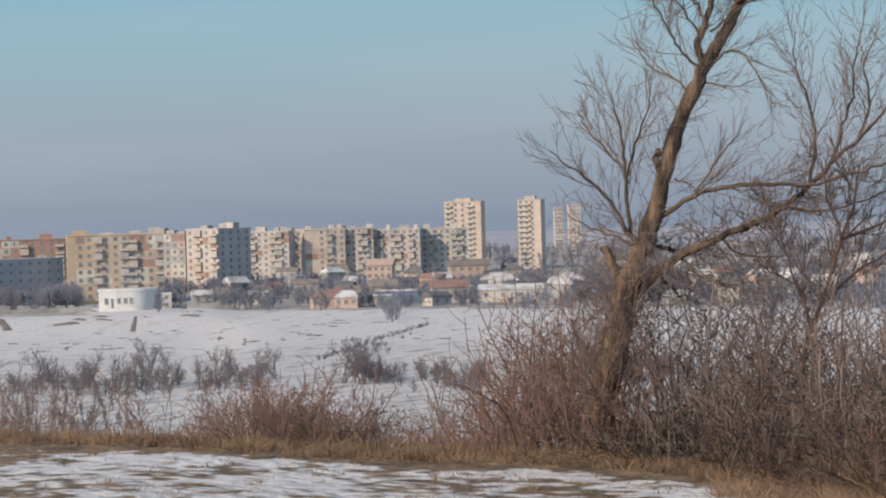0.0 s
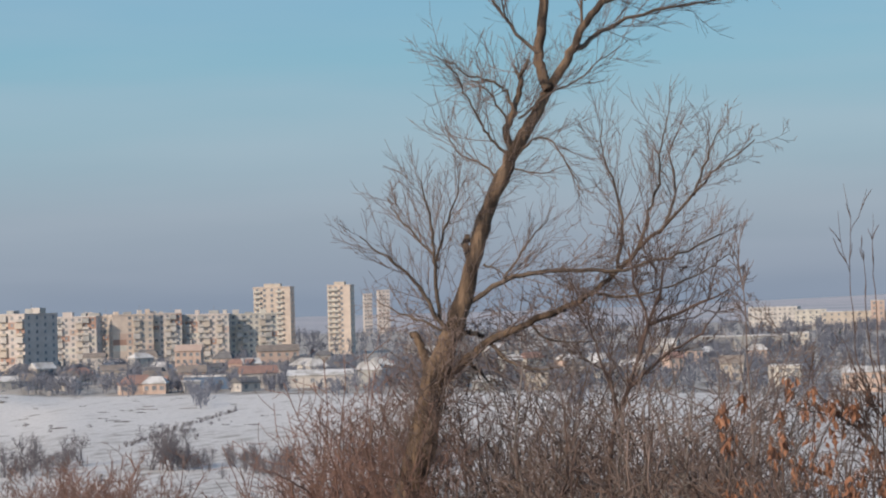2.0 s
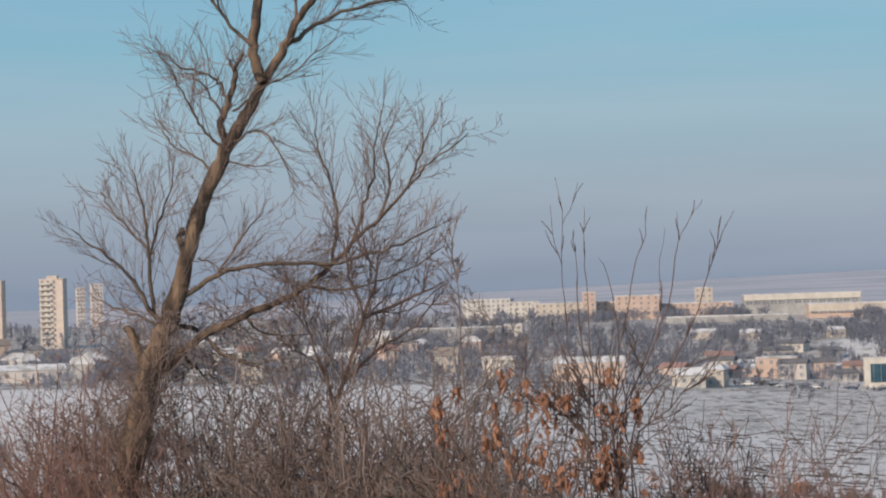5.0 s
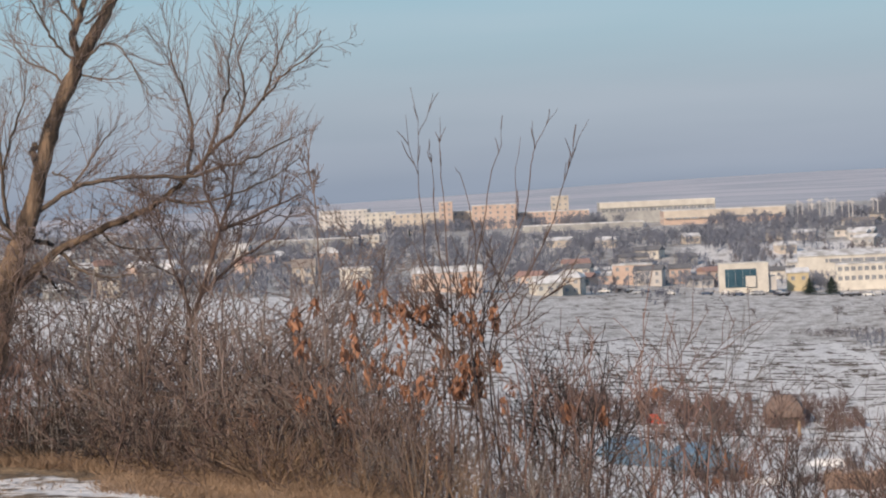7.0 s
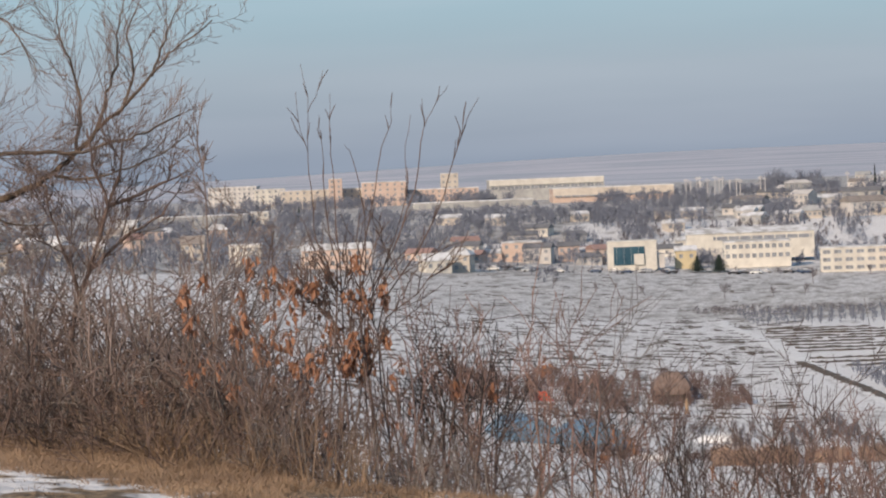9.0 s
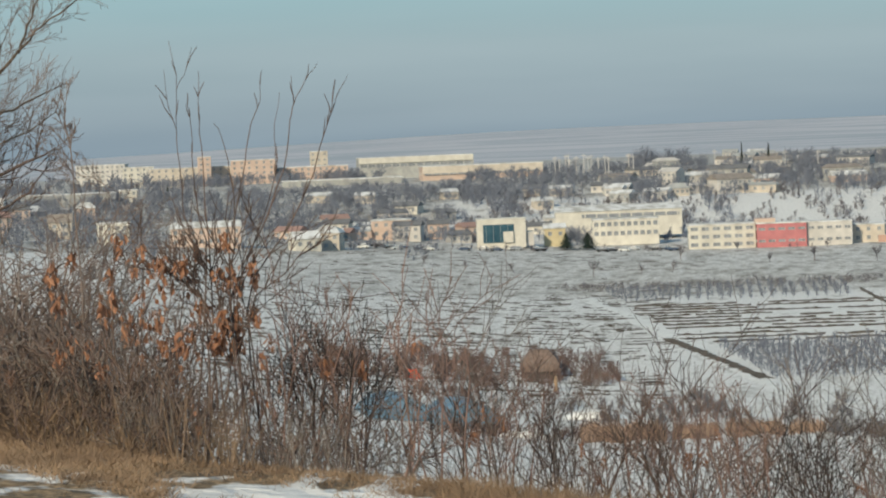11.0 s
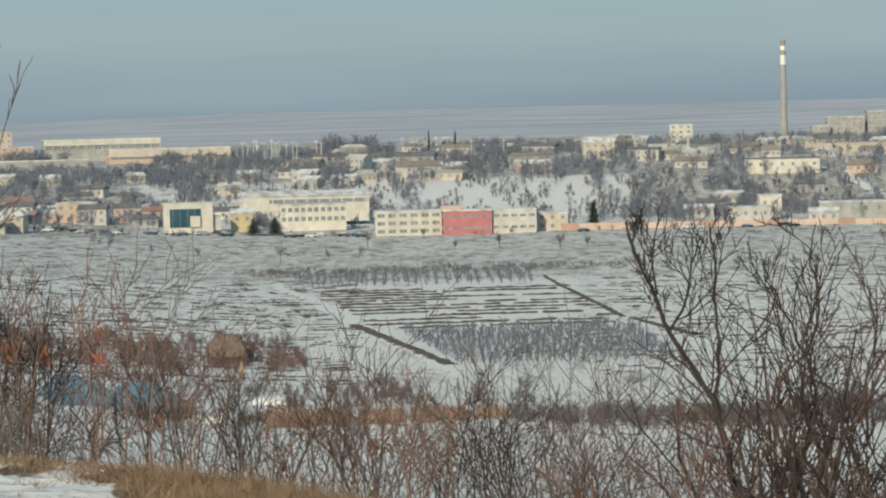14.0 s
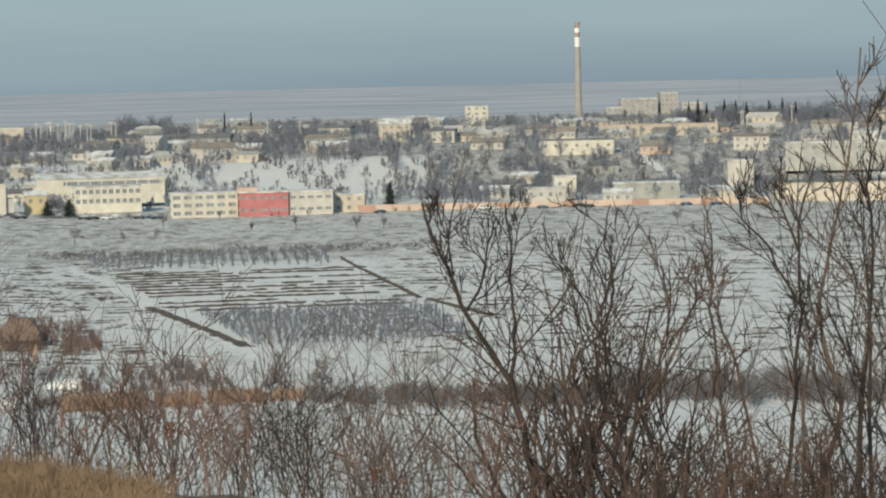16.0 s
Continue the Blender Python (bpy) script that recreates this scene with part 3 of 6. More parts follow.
for bear, d, w, turn in ((-9.35, 838, 22, 4), (-8.35, 826, 11, -6), (-5.45, 826, 12, 5), (-4.85, 832, 9, -8)):
    x, y = polar(bear, d)
    ruin = thing("ruined_wall", x, y, gz(x, y), -bear + turn, "crumbling low concrete wall at the field's edge", "wall", "ruined walls at the field's edge")
    dice = random.Random(int(w * 7))
    at = -w / 2
    while at < w / 2 - 0.6:
        wide_ = min(dice.uniform(1.5, 3.2), w / 2 - at)
        box_mesh("panel", at, at + wide_ - 0.08, -0.15, 0.15, -1, dice.uniform(1.0, 2.6), CONCRETE, ruin)
        at += wide_
for i in range(88):
    b = rng.uniform(-6, 11.5)
    d = float(field_edge(b)) + 14 + 300 * rng.uniform(0, 1) ** 0.75
    walls = rng.choice((PALE, WHITE, CREAM, PEACH, GREY))
    building("house", "small village house with a snowy roof", "house", b, d, rng.uniform(6, 9.5), rng.uniform(5, 8), rng.choice((1, 1, 2)), 2.7, rng.uniform(-35, 35), walls, 2, 0,
             roof="gable", roof_mat=rng.choice((ROOF_SNOW, ROOF_SNOW, ROOF_BROWN, ROOF_BROWN, ROOF_GREY, ROOF_GREY, ROOF_RED)), rise=rng.uniform(1.8, 3), hip=rng.choice((0, 2)), group=HOMES)

# ---- the works on the terrace ----
WORKS = "works buildings on the terrace"
def works(label, b0, b1, d, storeys, sh, wall, cols, turn=0.0, dep=18, lift=0.0, **k):
    w = 2 * d * math.tan(radians((b1 - b0) / 2))
    return building("works_building", label, "factory", (b0 + b1) / 2, d, w, dep, storeys, sh, turn, wall, cols, 3, group=WORKS, lift=lift, **k)


works("peach-coloured five-storey works block", 14.75, 15.75, 1480, 5, 3.0, PEACH, 6, lift=-1)
works("long peach works wing with window rows", 15.75, 17.4, 1500, 3, 2.8, PEACH, 12, lift=0)
works("cream works wing with a flat roof", 12.9, 14.75, 1490, 4, 3.0, CREAM, 12, lift=-1)
works("tall stair tower of the works", 14.0, 14.3, 1470, 6, 3.0, PEACH, 2, dep=8, lift=-1)
works("cream plant room on a works roof", 16.55, 16.95, 1540, 5, 3.4, CREAM, 3, dep=12)
works("pale apartment slab beyond the works", 11.3, 12.4, 1650, 4, 2.9, PALE, 10, turn=-8, lift=2)
works("pale low works office", 12.3, 13.0, 1560, 4, 3.0, WHITE, 5)
h1 = works("long white factory hall with a clerestory", 17.62, 20.22, 1460, 1, 14.6, GREY, 0, turn=4, dep=30, joint=False, lift=-2.6)
box_mesh("upper_wall", -33, 33, -15.6, -15.2, 11.6, 14.8, WHITE, h1, "white clad upper wall")
h2 = works("long cream factory hall with a ribbon of windows", 19.05, 21.78, 1350, 1, 8.0, PEACH, 0, turn=5, dep=30, joint=False, lift=-1.0)
box_mesh("upper_wall", -32, 32, -15.6, -15.2, 4.2, 8.1, CREAM, h2, "cream clad upper wall")
for i in range(14):
    window(h2, -29 + i * 4.4, -15.62, 4.0, 3.8, 0.9)
    window(h1, -30 + i * 4.6, -15.1, 10.2, 3.8, 1.8)
works("low snow-roofed hall behind bare trees", 10.0, 12.1, 1180, 1, 4.5, GREY, 10, turn=3, lift=1)
works("low snow-roofed hall behind bare trees", 15.9, 18.6, 1330, 1, 3.4, GREY, 0, turn=3, lift=-0.8)
works("small pale works office", 12.2, 12.6, 1190, 2, 3.0, WHITE, 3, dep=9)

# ---- the row along the far side of the fields ----
ROW = "buildings along the far road"
building("house", "white two-storey house by the road", "house", 12.05, 840, 10.5, 8, 2, 3.0, -4, WHITE, 4, 2, group=ROW, lift=1)
building("house", "long peach house with a low roof", "house", 14.1, 842, 23, 9, 2, 3.0, 3, PEACH, 8, 2, group=ROW, roof="gable", rise=2, lift=0.5)
building("house", "small white house with a gable", "house", 16.35, 840, 9, 8, 1, 3.4, 18, WHITE, 3, 2, group=ROW, roof="gable", rise=2.6, lift=0.5)
building("house", "pale villa with a snowy hipped roof", "house", 16.9, 852, 9, 9, 2, 2.8, -12, CREAM, 3, 2, group=ROW, roof="gable", rise=2.4, hip=2.5)
building("house", "peach two-storey house above the road", "house", 18.35, 960, 15, 9, 2, 3.2, -4, PEACH, 4, 2, group=ROW, lift=1)
# portal building: a white frame round dark glass
prt = building("showroom", "white cubic showroom with a deep glass portal", "showroom", 20.83, 905, 17.4, 13, 1, 7.6, 2, WHITE, 0, 2, group=ROW, joint=False, roof_mat=WHITE, lift=2.6)
box_mesh("glazing", -6.6, 4.4, -6.75, -6.51, -0.5, 6.0, TEAL, prt, "dark teal glass front")
for k in range(4):
    box_mesh("mullion", -5.6 + k * 2.6, -5.48 + k * 2.6, -6.83, -6.76, -0.5, 6.0, STEEL, prt)
box_mesh("entrance_block", 0.6, 4.2, -7.4, -6.76, -0.5, 3.4, WHITE, prt, "white entrance block")
box_mesh("side_wing", 8.71, 11.6, -5, 5, -2, 3.0, PALE, prt, "low pale wing")
# long white works with the two-storey office before it
hall = building("long_hall", "long white hall with a window ribbon and snowy roof", "hall", 23.5, 965, 48, 16, 1, 7.4, 3, WHITE, 0, 3, group=ROW, joint=False, lift=3.8, roof="gable", rise=2.2)
box_mesh("window_ribbon", -14, 23, -8.16, -8.01, 4.9, 6.3, GLASS, hall)
for k in range(9):
    box_mesh("mullion", -13 + k * 4.4, -12.6 + k * 4.4, -8.24, -8.165, 4.9, 6.3, WHITE, hall)
building("office_building", "cream two-storey office with square windows", "office", 23.66, 925, 24, 11, 2, 3.4, 3, WHITE, 10, 3, group=ROW, win=(1.6, 1.6), lift=2.6)
building("workshop", "low yellow-walled workshop beside the hall", "workshop", 22.05, 920, 7.5, 9, 1, 4.2, 3, YELLOW, 2, 2, group=ROW, roof="gable", rise=1.8, lift=2.4)
building("office_building", "white three-storey office with ribbon windows", "office", 25.83, 882, 23, 11, 3, 2.75, 3, WHITE, 6, 2, group=ROW, win=(2.6, 1.3))
redb = building("office_building", "rose-red clad building with glass strips", "office", 27.17, 880, 17, 12, 2, 4.1, 3, ROSE, 5, 2, group=ROW, win=(2.6, 0.9))
box_mesh("roof_box", -9, -2, -4, 4, 8.66, 10.0, PEACH, redb, "peach rooftop box")
building("office_building", "pale grey-green three-storey office", "office", 28.24, 882, 15.4, 11, 2, 4.0, 3, PALE, 5, 2, group=ROW, win=(2.0, 1.0))
building("house", "cream house with an upper terrace", "house", 29.15, 890, 11, 9, 2, 3.0, -4, CREAM, 3, 2, group=ROW)
building("workshop", "pale workshop at the foot of the bank", "workshop", 33.6, 905, 14, 10, 1, 4.2, 4, PALE, 4, 2, group=ROW, lift=1)
building("workshop", "bright white booth with a blue side", "booth", 34.05, 925, 8, 7, 1, 5.5, 6, WHITE, 2, 1, group=ROW, lift=3)
building("workshop", "dark flat-roofed workshop by the road", "workshop", 35.9, 930, 24, 12, 1, 4.5, 2, GREY, 5, 2, group=ROW, lift=1)
building("storage_hall", "cream hall with a dark flat roof and murals", "hall", 40.2, 900, 44, 16, 1, 5.6, 6, CREAM, 8, 3, group=ROW, roof_mat=ROOF_GREY, lift=1)
building("storage_hall", "pale cream tall hall", "hall", 38.0, 980, 10, 14, 1, 9.5, 6, PALE, 0, 2, group=ROW, joint=False, lift=2)
building("storage_hall", "long pale hall on the rise", "hall", 40.3, 1040, 46, 14, 2, 4.4, 4, GREY, 10, 3, group=ROW, lift=3)
fence = thing("roadside_wall", *polar(33.5, 880), gz(*polar(33.5, 880)), -33.5, "long low orange-brown wall along the road", "wall")
for k in range(24):
    box_mesh("panel", -64 + k * 6.0, -58.2 + k * 6.0, -0.2, 0.2, -1, 2.0, PEACH if k % 4 else BRICK, fence)

# upper town on the terrace
TOWN = "houses of the upper town"
building("stair_tower_house", "white narrow block above the houses", "apartment building", 32.08, 1500, 13.5, 10, 4, 2.9, 2, WHITE, 3, 2, group=TOWN, win=(1.6, 1.3), lift=0.5)
building("house", "cream house with a pitched roof", "house", 30.2, 1250, 15, 10, 2, 3.2, 6, CREAM, 4, 2, group=TOWN, roof="gable", rise=3, lift=2)
building("storage_hall", "long hall with a salmon-coloured roof edge", "hall", 36.2, 1250, 58, 14, 1, 4.6, 2, CREAM, 12, 2, group=TOWN, roof_mat=PEACH, lift=0.6)
building("storage_hall", "long low grey hall with a dark roof edge", "hall", 34.35, 1100, 32, 12, 1, 5, 0, WHITE, 7, 2, group=TOWN, lift=0.6, roof_mat=ROOF_GREY)
building("works_building", "tall concrete works block beside the chimney", "factory", 36.42, 1750, 12, 18, 5, 3.3, 8, CONCRETE, 4, 3, group=TOWN)
building("works_building", "low concrete works block", "factory", 35.75, 1740, 25, 16, 4, 3.2, 8, CONCRETE, 5, 3, group=TOWN)
building("works_building", "stepped concrete works wing", "factory", 36.95, 1735, 14, 14, 3, 3.2, 8, CONCRETE, 3, 3, group=TOWN)
building("works_building", "low concrete works annex", "factory", 35.2, 1730, 12, 14, 2, 3.6, 8, CONCRETE, 3, 3, group=TOWN)
building("house", "broad dark house with a grey hipped roof", "house", 32.45, 1330, 22, 12, 2, 2.4, 5, GREY, 5, 2, group=TOWN, roof="gable", roof_mat=ROOF_GREY, rise=2.2, hip=6, lift=-1.6)
rng = random.Random(9)
for i in range(125):
    b = rng.uniform(23.5, 43)
    d = rng.uniform(1095, 1520)
    walls = rng.choice((PALE, PALE, CREAM, CREAM, PALE, GREY, PEACH))
    building("house", "upper town house with a pale front", "house", b, d, rng.uniform(8, 18), rng.uniform(7, 11), rng.choice((1, 1, 1, 2)), 2.8, rng.uniform(-30, 30), walls, 4, 0,
             roof="gable", roof_mat=rng.choice((ROOF_SNOW, ROOF_BROWN, ROOF_BROWN, ROOF_GREY, GREY, PALE)), rise=rng.uniform(1.2, 2.6), hip=rng.choice((0, 2.5)), group=TOWN)
rng = random.Random(12)
for i in range(84):
    b = rng.uniform(15.5, 20.2) if i < 20 else rng.uniform(30.8, 43) if i < 62 else rng.uniform(16.5, 25)
    d = rng.uniform(905, 1010) if i < 30 else rng.uniform(915, 1085) if i < 62 else rng.uniform(975, 1150)
    east = 20 <= i < 62
    w = rng.uniform(9, 21) if east else rng.uniform(7, 12)
    storeys = rng.choice((1, 1, 1, 2)) if i < 62 else 1
    turn = rng.uniform(-22, 22)
    walls = rng.choice((PALE, GREY, CREAM, PALE, CONCRETE) if east else (PALE, WHITE, PEACH, GREY) if i < 62 else (PALE, WHITE, CREAM, GREY))
    tiles = rng.choice((ROOF_SNOW, ROOF_GREY, ROOF_BROWN, ROOF_BROWN) if east else (ROOF_SNOW, ROOF_GREY, ROOF_RED) if i < 62 else (ROOF_SNOW, ROOF_SNOW, ROOF_GREY))
    if east and i % 3:
        continue        # the eastern yards are mostly trees
    if east:
        w, storeys, tiles = w * 0.7, 1, ROOF_SNOW if i % 2 else ROOF_GREY
    building("house", "small roadside house with a snowy roof", "house", b, d, w, 9, storeys, 2.9, turn, walls, 3, 0, roof="gable", roof_mat=tiles, rise=1.8, group=ROW)

# chimney
cx, cy = polar(34.4, 1700)
chim = thing("factory_chimney", cx, cy, gz(cx, cy) - 4.5, 0, "tall brick factory chimney with white and red bands", "chimney")
def ring_part(name, r0, r1, z0, z1, mat, label=""):
    bm = bmesh.new()
    bmesh.ops.create_cone(bm, cap_ends=True, segments=20, radius1=r0, radius2=r1, depth=z1 - z0, matrix=Matrix.Translation((0, 0, (z0 + z1) / 2)))
    return part(name, bm, mat, chim, label)


ring_part("shaft", 2.6, 1.9, -2, 53.5, BRICK_PALE)
ring_part("band", 1.9, 1.82, 53.5, 60, WHITE_PAINT, "white band")
ring_part("band", 1.82, 1.78, 60.0, 63, RED_PAINT, "faded red band")
ring_part("band", 1.78, 1.74, 63.0, 66, WHITE_PAINT, "white band")
ring_part("band", 1.74, 1.68, 66.0, 69.4, RED_PAINT, "faded red band")
ring_part("rim", 1.95, 1.95, 69.4, 70, BRICK_PALE)

# ---- plants: sticks, twigs and bare trees ----
class Sticks:
    """Gathers tapered sticks of a few sides into one mesh."""

    def __init__(self):
        self.v, self.f = [], []

    def add(self, pts, r0, r1, sides=3):
        pts = np.asarray(pts, float)
        n = len(pts)
        tan = np.gradient(pts, axis=0)
        tan /= np.linalg.norm(tan, axis=1)[:, None] + 1e-9
        ref = np.array((0.31, 0.83, 0.12)) if abs(tan[0, 2]) > 0.5 else np.array((0.1, 0.2, 1.0))
        a = np.cross(tan, ref)
        a /= np.linalg.norm(a, axis=1)[:, None] + 1e-9
        b = np.cross(tan, a)
        ang = np.arange(sides) * 2 * math.pi / sides
        rad = (np.asarray(r0) if np.ndim(r0) else np.linspace(r0, r1, n))[:, None, None]
        ring = pts[:, None, :] + rad * (np.cos(ang)[None, :, None] * a[:, None, :] + np.sin(ang)[None, :, None] * b[:, None, :])
        o = len(self.v)
        self.v.extend(map(tuple, ring.reshape(-1, 3)))
        for i in range(n - 1):
            for k in range(sides):
                k2 = (k + 1) % sides
                self.f.append((o + i * sides + k, o + i * sides + k2, o + (i + 1) * sides + k2, o + (i + 1) * sides + k))
        if sides > 3:
            self.f.append(tuple(o + (n - 1) * sides + k for k in range(sides)))

    def blade(self, p, q, w, side):
        o = len(self.v)
        p, q, side = np.asarray(p, float), np.asarray(q, float), np.asarray(side, float) * w
        self.v.extend([tuple(p - side), tuple(p + side), tuple(q)])
        self.f.append((o, o + 1, o + 2))

    def leaf(self, p, q, w, side):
        """A folded leaf of four facets between p and q."""
        o = len(self.v)
        p, q, side = np.asarray(p, float), np.asarray(q, float), np.asarray(side, float) * w
        m = (p + q) / 2
        up = np.cross(q - p, side)
        up = up / (np.linalg.norm(up) + 1e-9) * w * 0.5
        self.v.extend([tuple(p), tuple(m - side + up), tuple(q), tuple(m + side + up), tuple(m)])
        self.f.extend([(o, o + 4, o + 1), (o + 1, o + 4, o + 2), (o, o + 3, o + 4), (o + 3, o + 2, o + 4)])

    def object(self, name, mat, parent=None, label="", smooth=True):
        return link_mesh(name, self.v, self.f, mat, parent, label, smooth=smooth)


def unit(v):
    return v / (np.linalg.norm(v) + 1e-9)


def wander(rs, p, d, length, n, shake, lift=0.0):
    """A path of n steps from p along d, that shakes and bends up (lift > 0) or down."""
    pts, d = [np.array(p, float)], unit(np.array(d, float))
    for _ in range(n):
        d = unit(d + rs.normal(0, shake, 3) + np.array((0, 0, lift)))
        pts.append(pts[-1] + d * length / n)
    return np.array(pts)


def shoots(rs, sticks, path, radius, count, length, level, lift=0.1, spread=(35, 65), start=0.25, thin=0.0016, shake=0.16, ends=None, shrink=0.5):
    """Side shoots along a path, and shoots on those, down to the last level."""
    n = len(path) - 1
    for c in range(count):
        f = start + (1 - start) * ((c + rs.uniform(0.1, 0.9)) / count)
        i = min(int(f * n), n - 1)
        p = path[i] + (path[i + 1] - path[i]) * (f * n - i)
        t = unit(path[i + 1] - path[i])
        side = unit(np.cross(t, rs.normal(0, 1, 3)))
        a = radians(rs.uniform(*spread))
        d = t * math.cos(a) + side * math.sin(a)
        ln = length * rs.uniform(0.55, 1.15) * (1.15 - 0.55 * f)
        r = max(radius * (1 - 0.6 * f) * 0.5, thin)
        q = wander(rs, p, d, ln, 3 if level else 2, shake, lift)
        sticks.add(q, r, thin * 0.6, 3)
        if ends is not None:
            ends.append((q[-1], unit(q[-1] - q[-2])))
        if level:
            shoots(rs, sticks, q, r, max(2, int(count * shrink)), ln * 0.5, level - 1, lift, spread, 0.2, thin, shake, ends, shrink)


def fork(rs, sticks, p, d, length, r, level, thin, lift=0.14, crook=0.16, ends=None, kids=(3, 6), angle=(28, 55), twigs=None):
    """A crooked branch that forks again and again; its shoots curve upwards."""
    q = wander(rs, p, d, length, 5 if level > 1 else 4 if level else 2, crook, lift)
    sticks.add(q, r, max(r * 0.45, thin) if level else thin * 0.7, 5 if r > 0.012 else 3)
    if ends is not None and level < 2:
        ends.append((q[-1], unit(q[-1] - q[-2])))
    if not level:
        return q
    n, a, m = len(q) - 1, rs.uniform(0, 6.28), rs.randint(*kids)
    for c in range(m):
        f = 0.28 + 0.7 * (c + rs.uniform(0.2, 0.8)) / m
        i = min(int(f * n), n - 1)
        at = q[i] + (q[i + 1] - q[i]) * (f * n - i)
        t = unit(q[i + 1] - q[i])
        a += 2.4 + rs.normal(0, 0.4)
        s1 = unit(np.cross(t, (0.3, 0.9, 0.1)))
        side = s1 * math.cos(a) + np.cross(t, s1) * math.sin(a)
        w = radians(rs.uniform(*angle))
        fork(rs, twigs or sticks, at, t * math.cos(w) + side * math.sin(w), length * (0.66 - 0.28 * f) * rs.uniform(0.7, 1.25), max(r * (1 - 0.55 * f) * 0.62, thin), level - 1, thin, lift, crook, ends, kids, angle)
    return q


# ---- far and middle-distance growth ----
def bare_crown(rs, s, x, y, z, h, wide, n, tw):
    """A bare tree: a tapering trunk and a fan of thin branches."""
    top = np.array((x + rs.normal(0, 0.05 * h), y, z + h * 0.7))
    base = np.array((x, y, z - 0.5))
    s.add([base, (base + top) / 2 + rs.normal(0, 0.02 * h, 3), top], h * 0.02 + tw * 0.5, h * 0.008, 3)
    for _ in range(n):
        f = rs.uniform(0.25, 1.0)
        p = base + (top - base) * f
        a = rs.uniform(0, 2 * math.pi)
        out = rs.uniform(0.2, 1.0) * wide * (0.5 + 0.5 * math.sin(math.pi * min(1, f)))
        q = p + np.array((math.cos(a) * out, math.sin(a) * out, rs.uniform(0.12, 0.34) * h))
        m = (p + q) / 2 + rs.normal(0, 0.03 * h, 3)
        s.blade(p, m, tw, (1, 0, 0))
        s.blade(p + (m - p) * 0.6, q, tw, (1, 0, 0))
        for _k in range(2):
            e = m + rs.normal(0, 0.09 * h, 3) + np.array((0, 0, 0.10 * h))
            s.blade(m, e, tw * 0.8, (1, 0, 0))


def wood(name, label, seed, count, b0, b1, d0, d1, h0, h1, mat, n=18, tw=0.12, squat=0.45, gap=-0.3):
    rs, s = np.random.RandomState(seed), Sticks()
    for _ in range(count):
        b, d = rs.uniform(b0, b1), rs.uniform(d0, d1)
        if noise.noise(Vector((b * 2.1, d * 0.02, seed * 3.7))) < gap:
            continue
        if 700 < d < field_edge(b) + 3:
            continue
        if seed != 10 and 985 < d < 1105 and 19.5 < b < 31 and noise.noise(Vector((b * 1.7, d * 0.035, 2.0))) > (-0.02 if b > 25 else 0.12):
            continue        # the open snowy bank
        rag = 0.5 * (d1 - d0) * noise.noise(Vector((b * 1.3, 5.0, seed)))
        x, y = polar(b, d + min(rag, 14))
        h = rs.uniform(h0, h1) * (1 + 0.3 * noise.noise(Vector((b * 3.0, 9.0, seed))))
        bare_crown(rs, s, x, y, gz(x, y), h, h * squat, n, tw)
    return tagged(s.object(name, mat, smooth=False), label, "trees", kind="stuff")


wood("bare_wood", "grey bare wood at the foot of the estate", 1, 520, -12, -8.3, 850, 885, 5, 9.0, HAZY_BRANCH)
wood("bare_wood", "bare trees among village houses, blue-grey with painted haze", 2, 1900, -6.6, 3.8, 790, 1090, 3.0, 8.0, HAZY_BRANCH, squat=0.65, gap=-0.12)
wood("bare_wood", "bare trees among houses beyond the snow field", 3, 1100, 3.5, 13, 780, 1180, 3, 7.5, HAZY_BRANCH, squat=0.6, gap=-0.2)
wood("bare_wood", "bare yard trees along the fields' edge", 16, 520, 2, 19.4, 770, 905, 1.5, 4.5, HAZY_BRANCH, squat=0.8, gap=-0.1)
wood("bare_wood", "dark belt of bare trees below the works", 4, 1400, 9.5, 22, 1010, 1240, 4, 7.5, HAZY_BRANCH, squat=0.75, gap=-0.2)
wood("bare_wood", "bare trees along the terrace edge", 5, 2100, 20, 31, 1090, 1420, 4, 8.2, HAZY_BRANCH, squat=0.6, gap=-0.12)
wood("bare_wood", "bare trees hiding the feet of the works", 17, 520, 9.5, 18.2, 1400, 1465, 4, 8, HAZY_BRANCH, 16, 0.15, 0.7, -0.15)
wood("bare_wood", "tall bare trees between the halls and the houses", 6, 60, 23.8, 25.2, 1390, 1450, 8, 13, HAZY_BRANCH, 16, 0.13, 0.6, -0.3)
wood("bare_wood", "bare trees among the upper town's houses", 7, 2700, 26, 43, 1075, 1560, 3.5, 8.5, HAZY_BRANCH, squat=0.65, gap=-0.05)
wood("bare_wood", "bare trees between roadside yards", 14, 1150, 30.6, 43, 925, 1080, 3.0, 8.0, HAZY_BRANCH, 20, 0.11, 0.7, -0.1)
wood("bare_wood", "dense dark trees round the conifers", 18, 230, 36.6, 40.2, 1335, 1400, 6, 10, HAZY_BRANCH, 26, 0.2, 0.5, -0.4)
wood("bare_wood", "dark wooded ridge beyond the upper town", 8, 420, 37.5, 44, 1480, 1700, 8, 12, HAZY_BRANCH)
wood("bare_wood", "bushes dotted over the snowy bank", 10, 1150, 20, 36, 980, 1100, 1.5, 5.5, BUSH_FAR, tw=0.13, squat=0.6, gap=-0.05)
wood("bare_wood", "far wooded rise behind the estate", 12, 700, -12, 14, 1180, 1900, 6, 11, HAZY_BRANCH, 14, 0.22, 0.7)
wood("bare_wood", "bare shrubs behind the roadside buildings", 11, 420, 15, 43, 930, 990, 3, 7, HAZY_BRANCH)
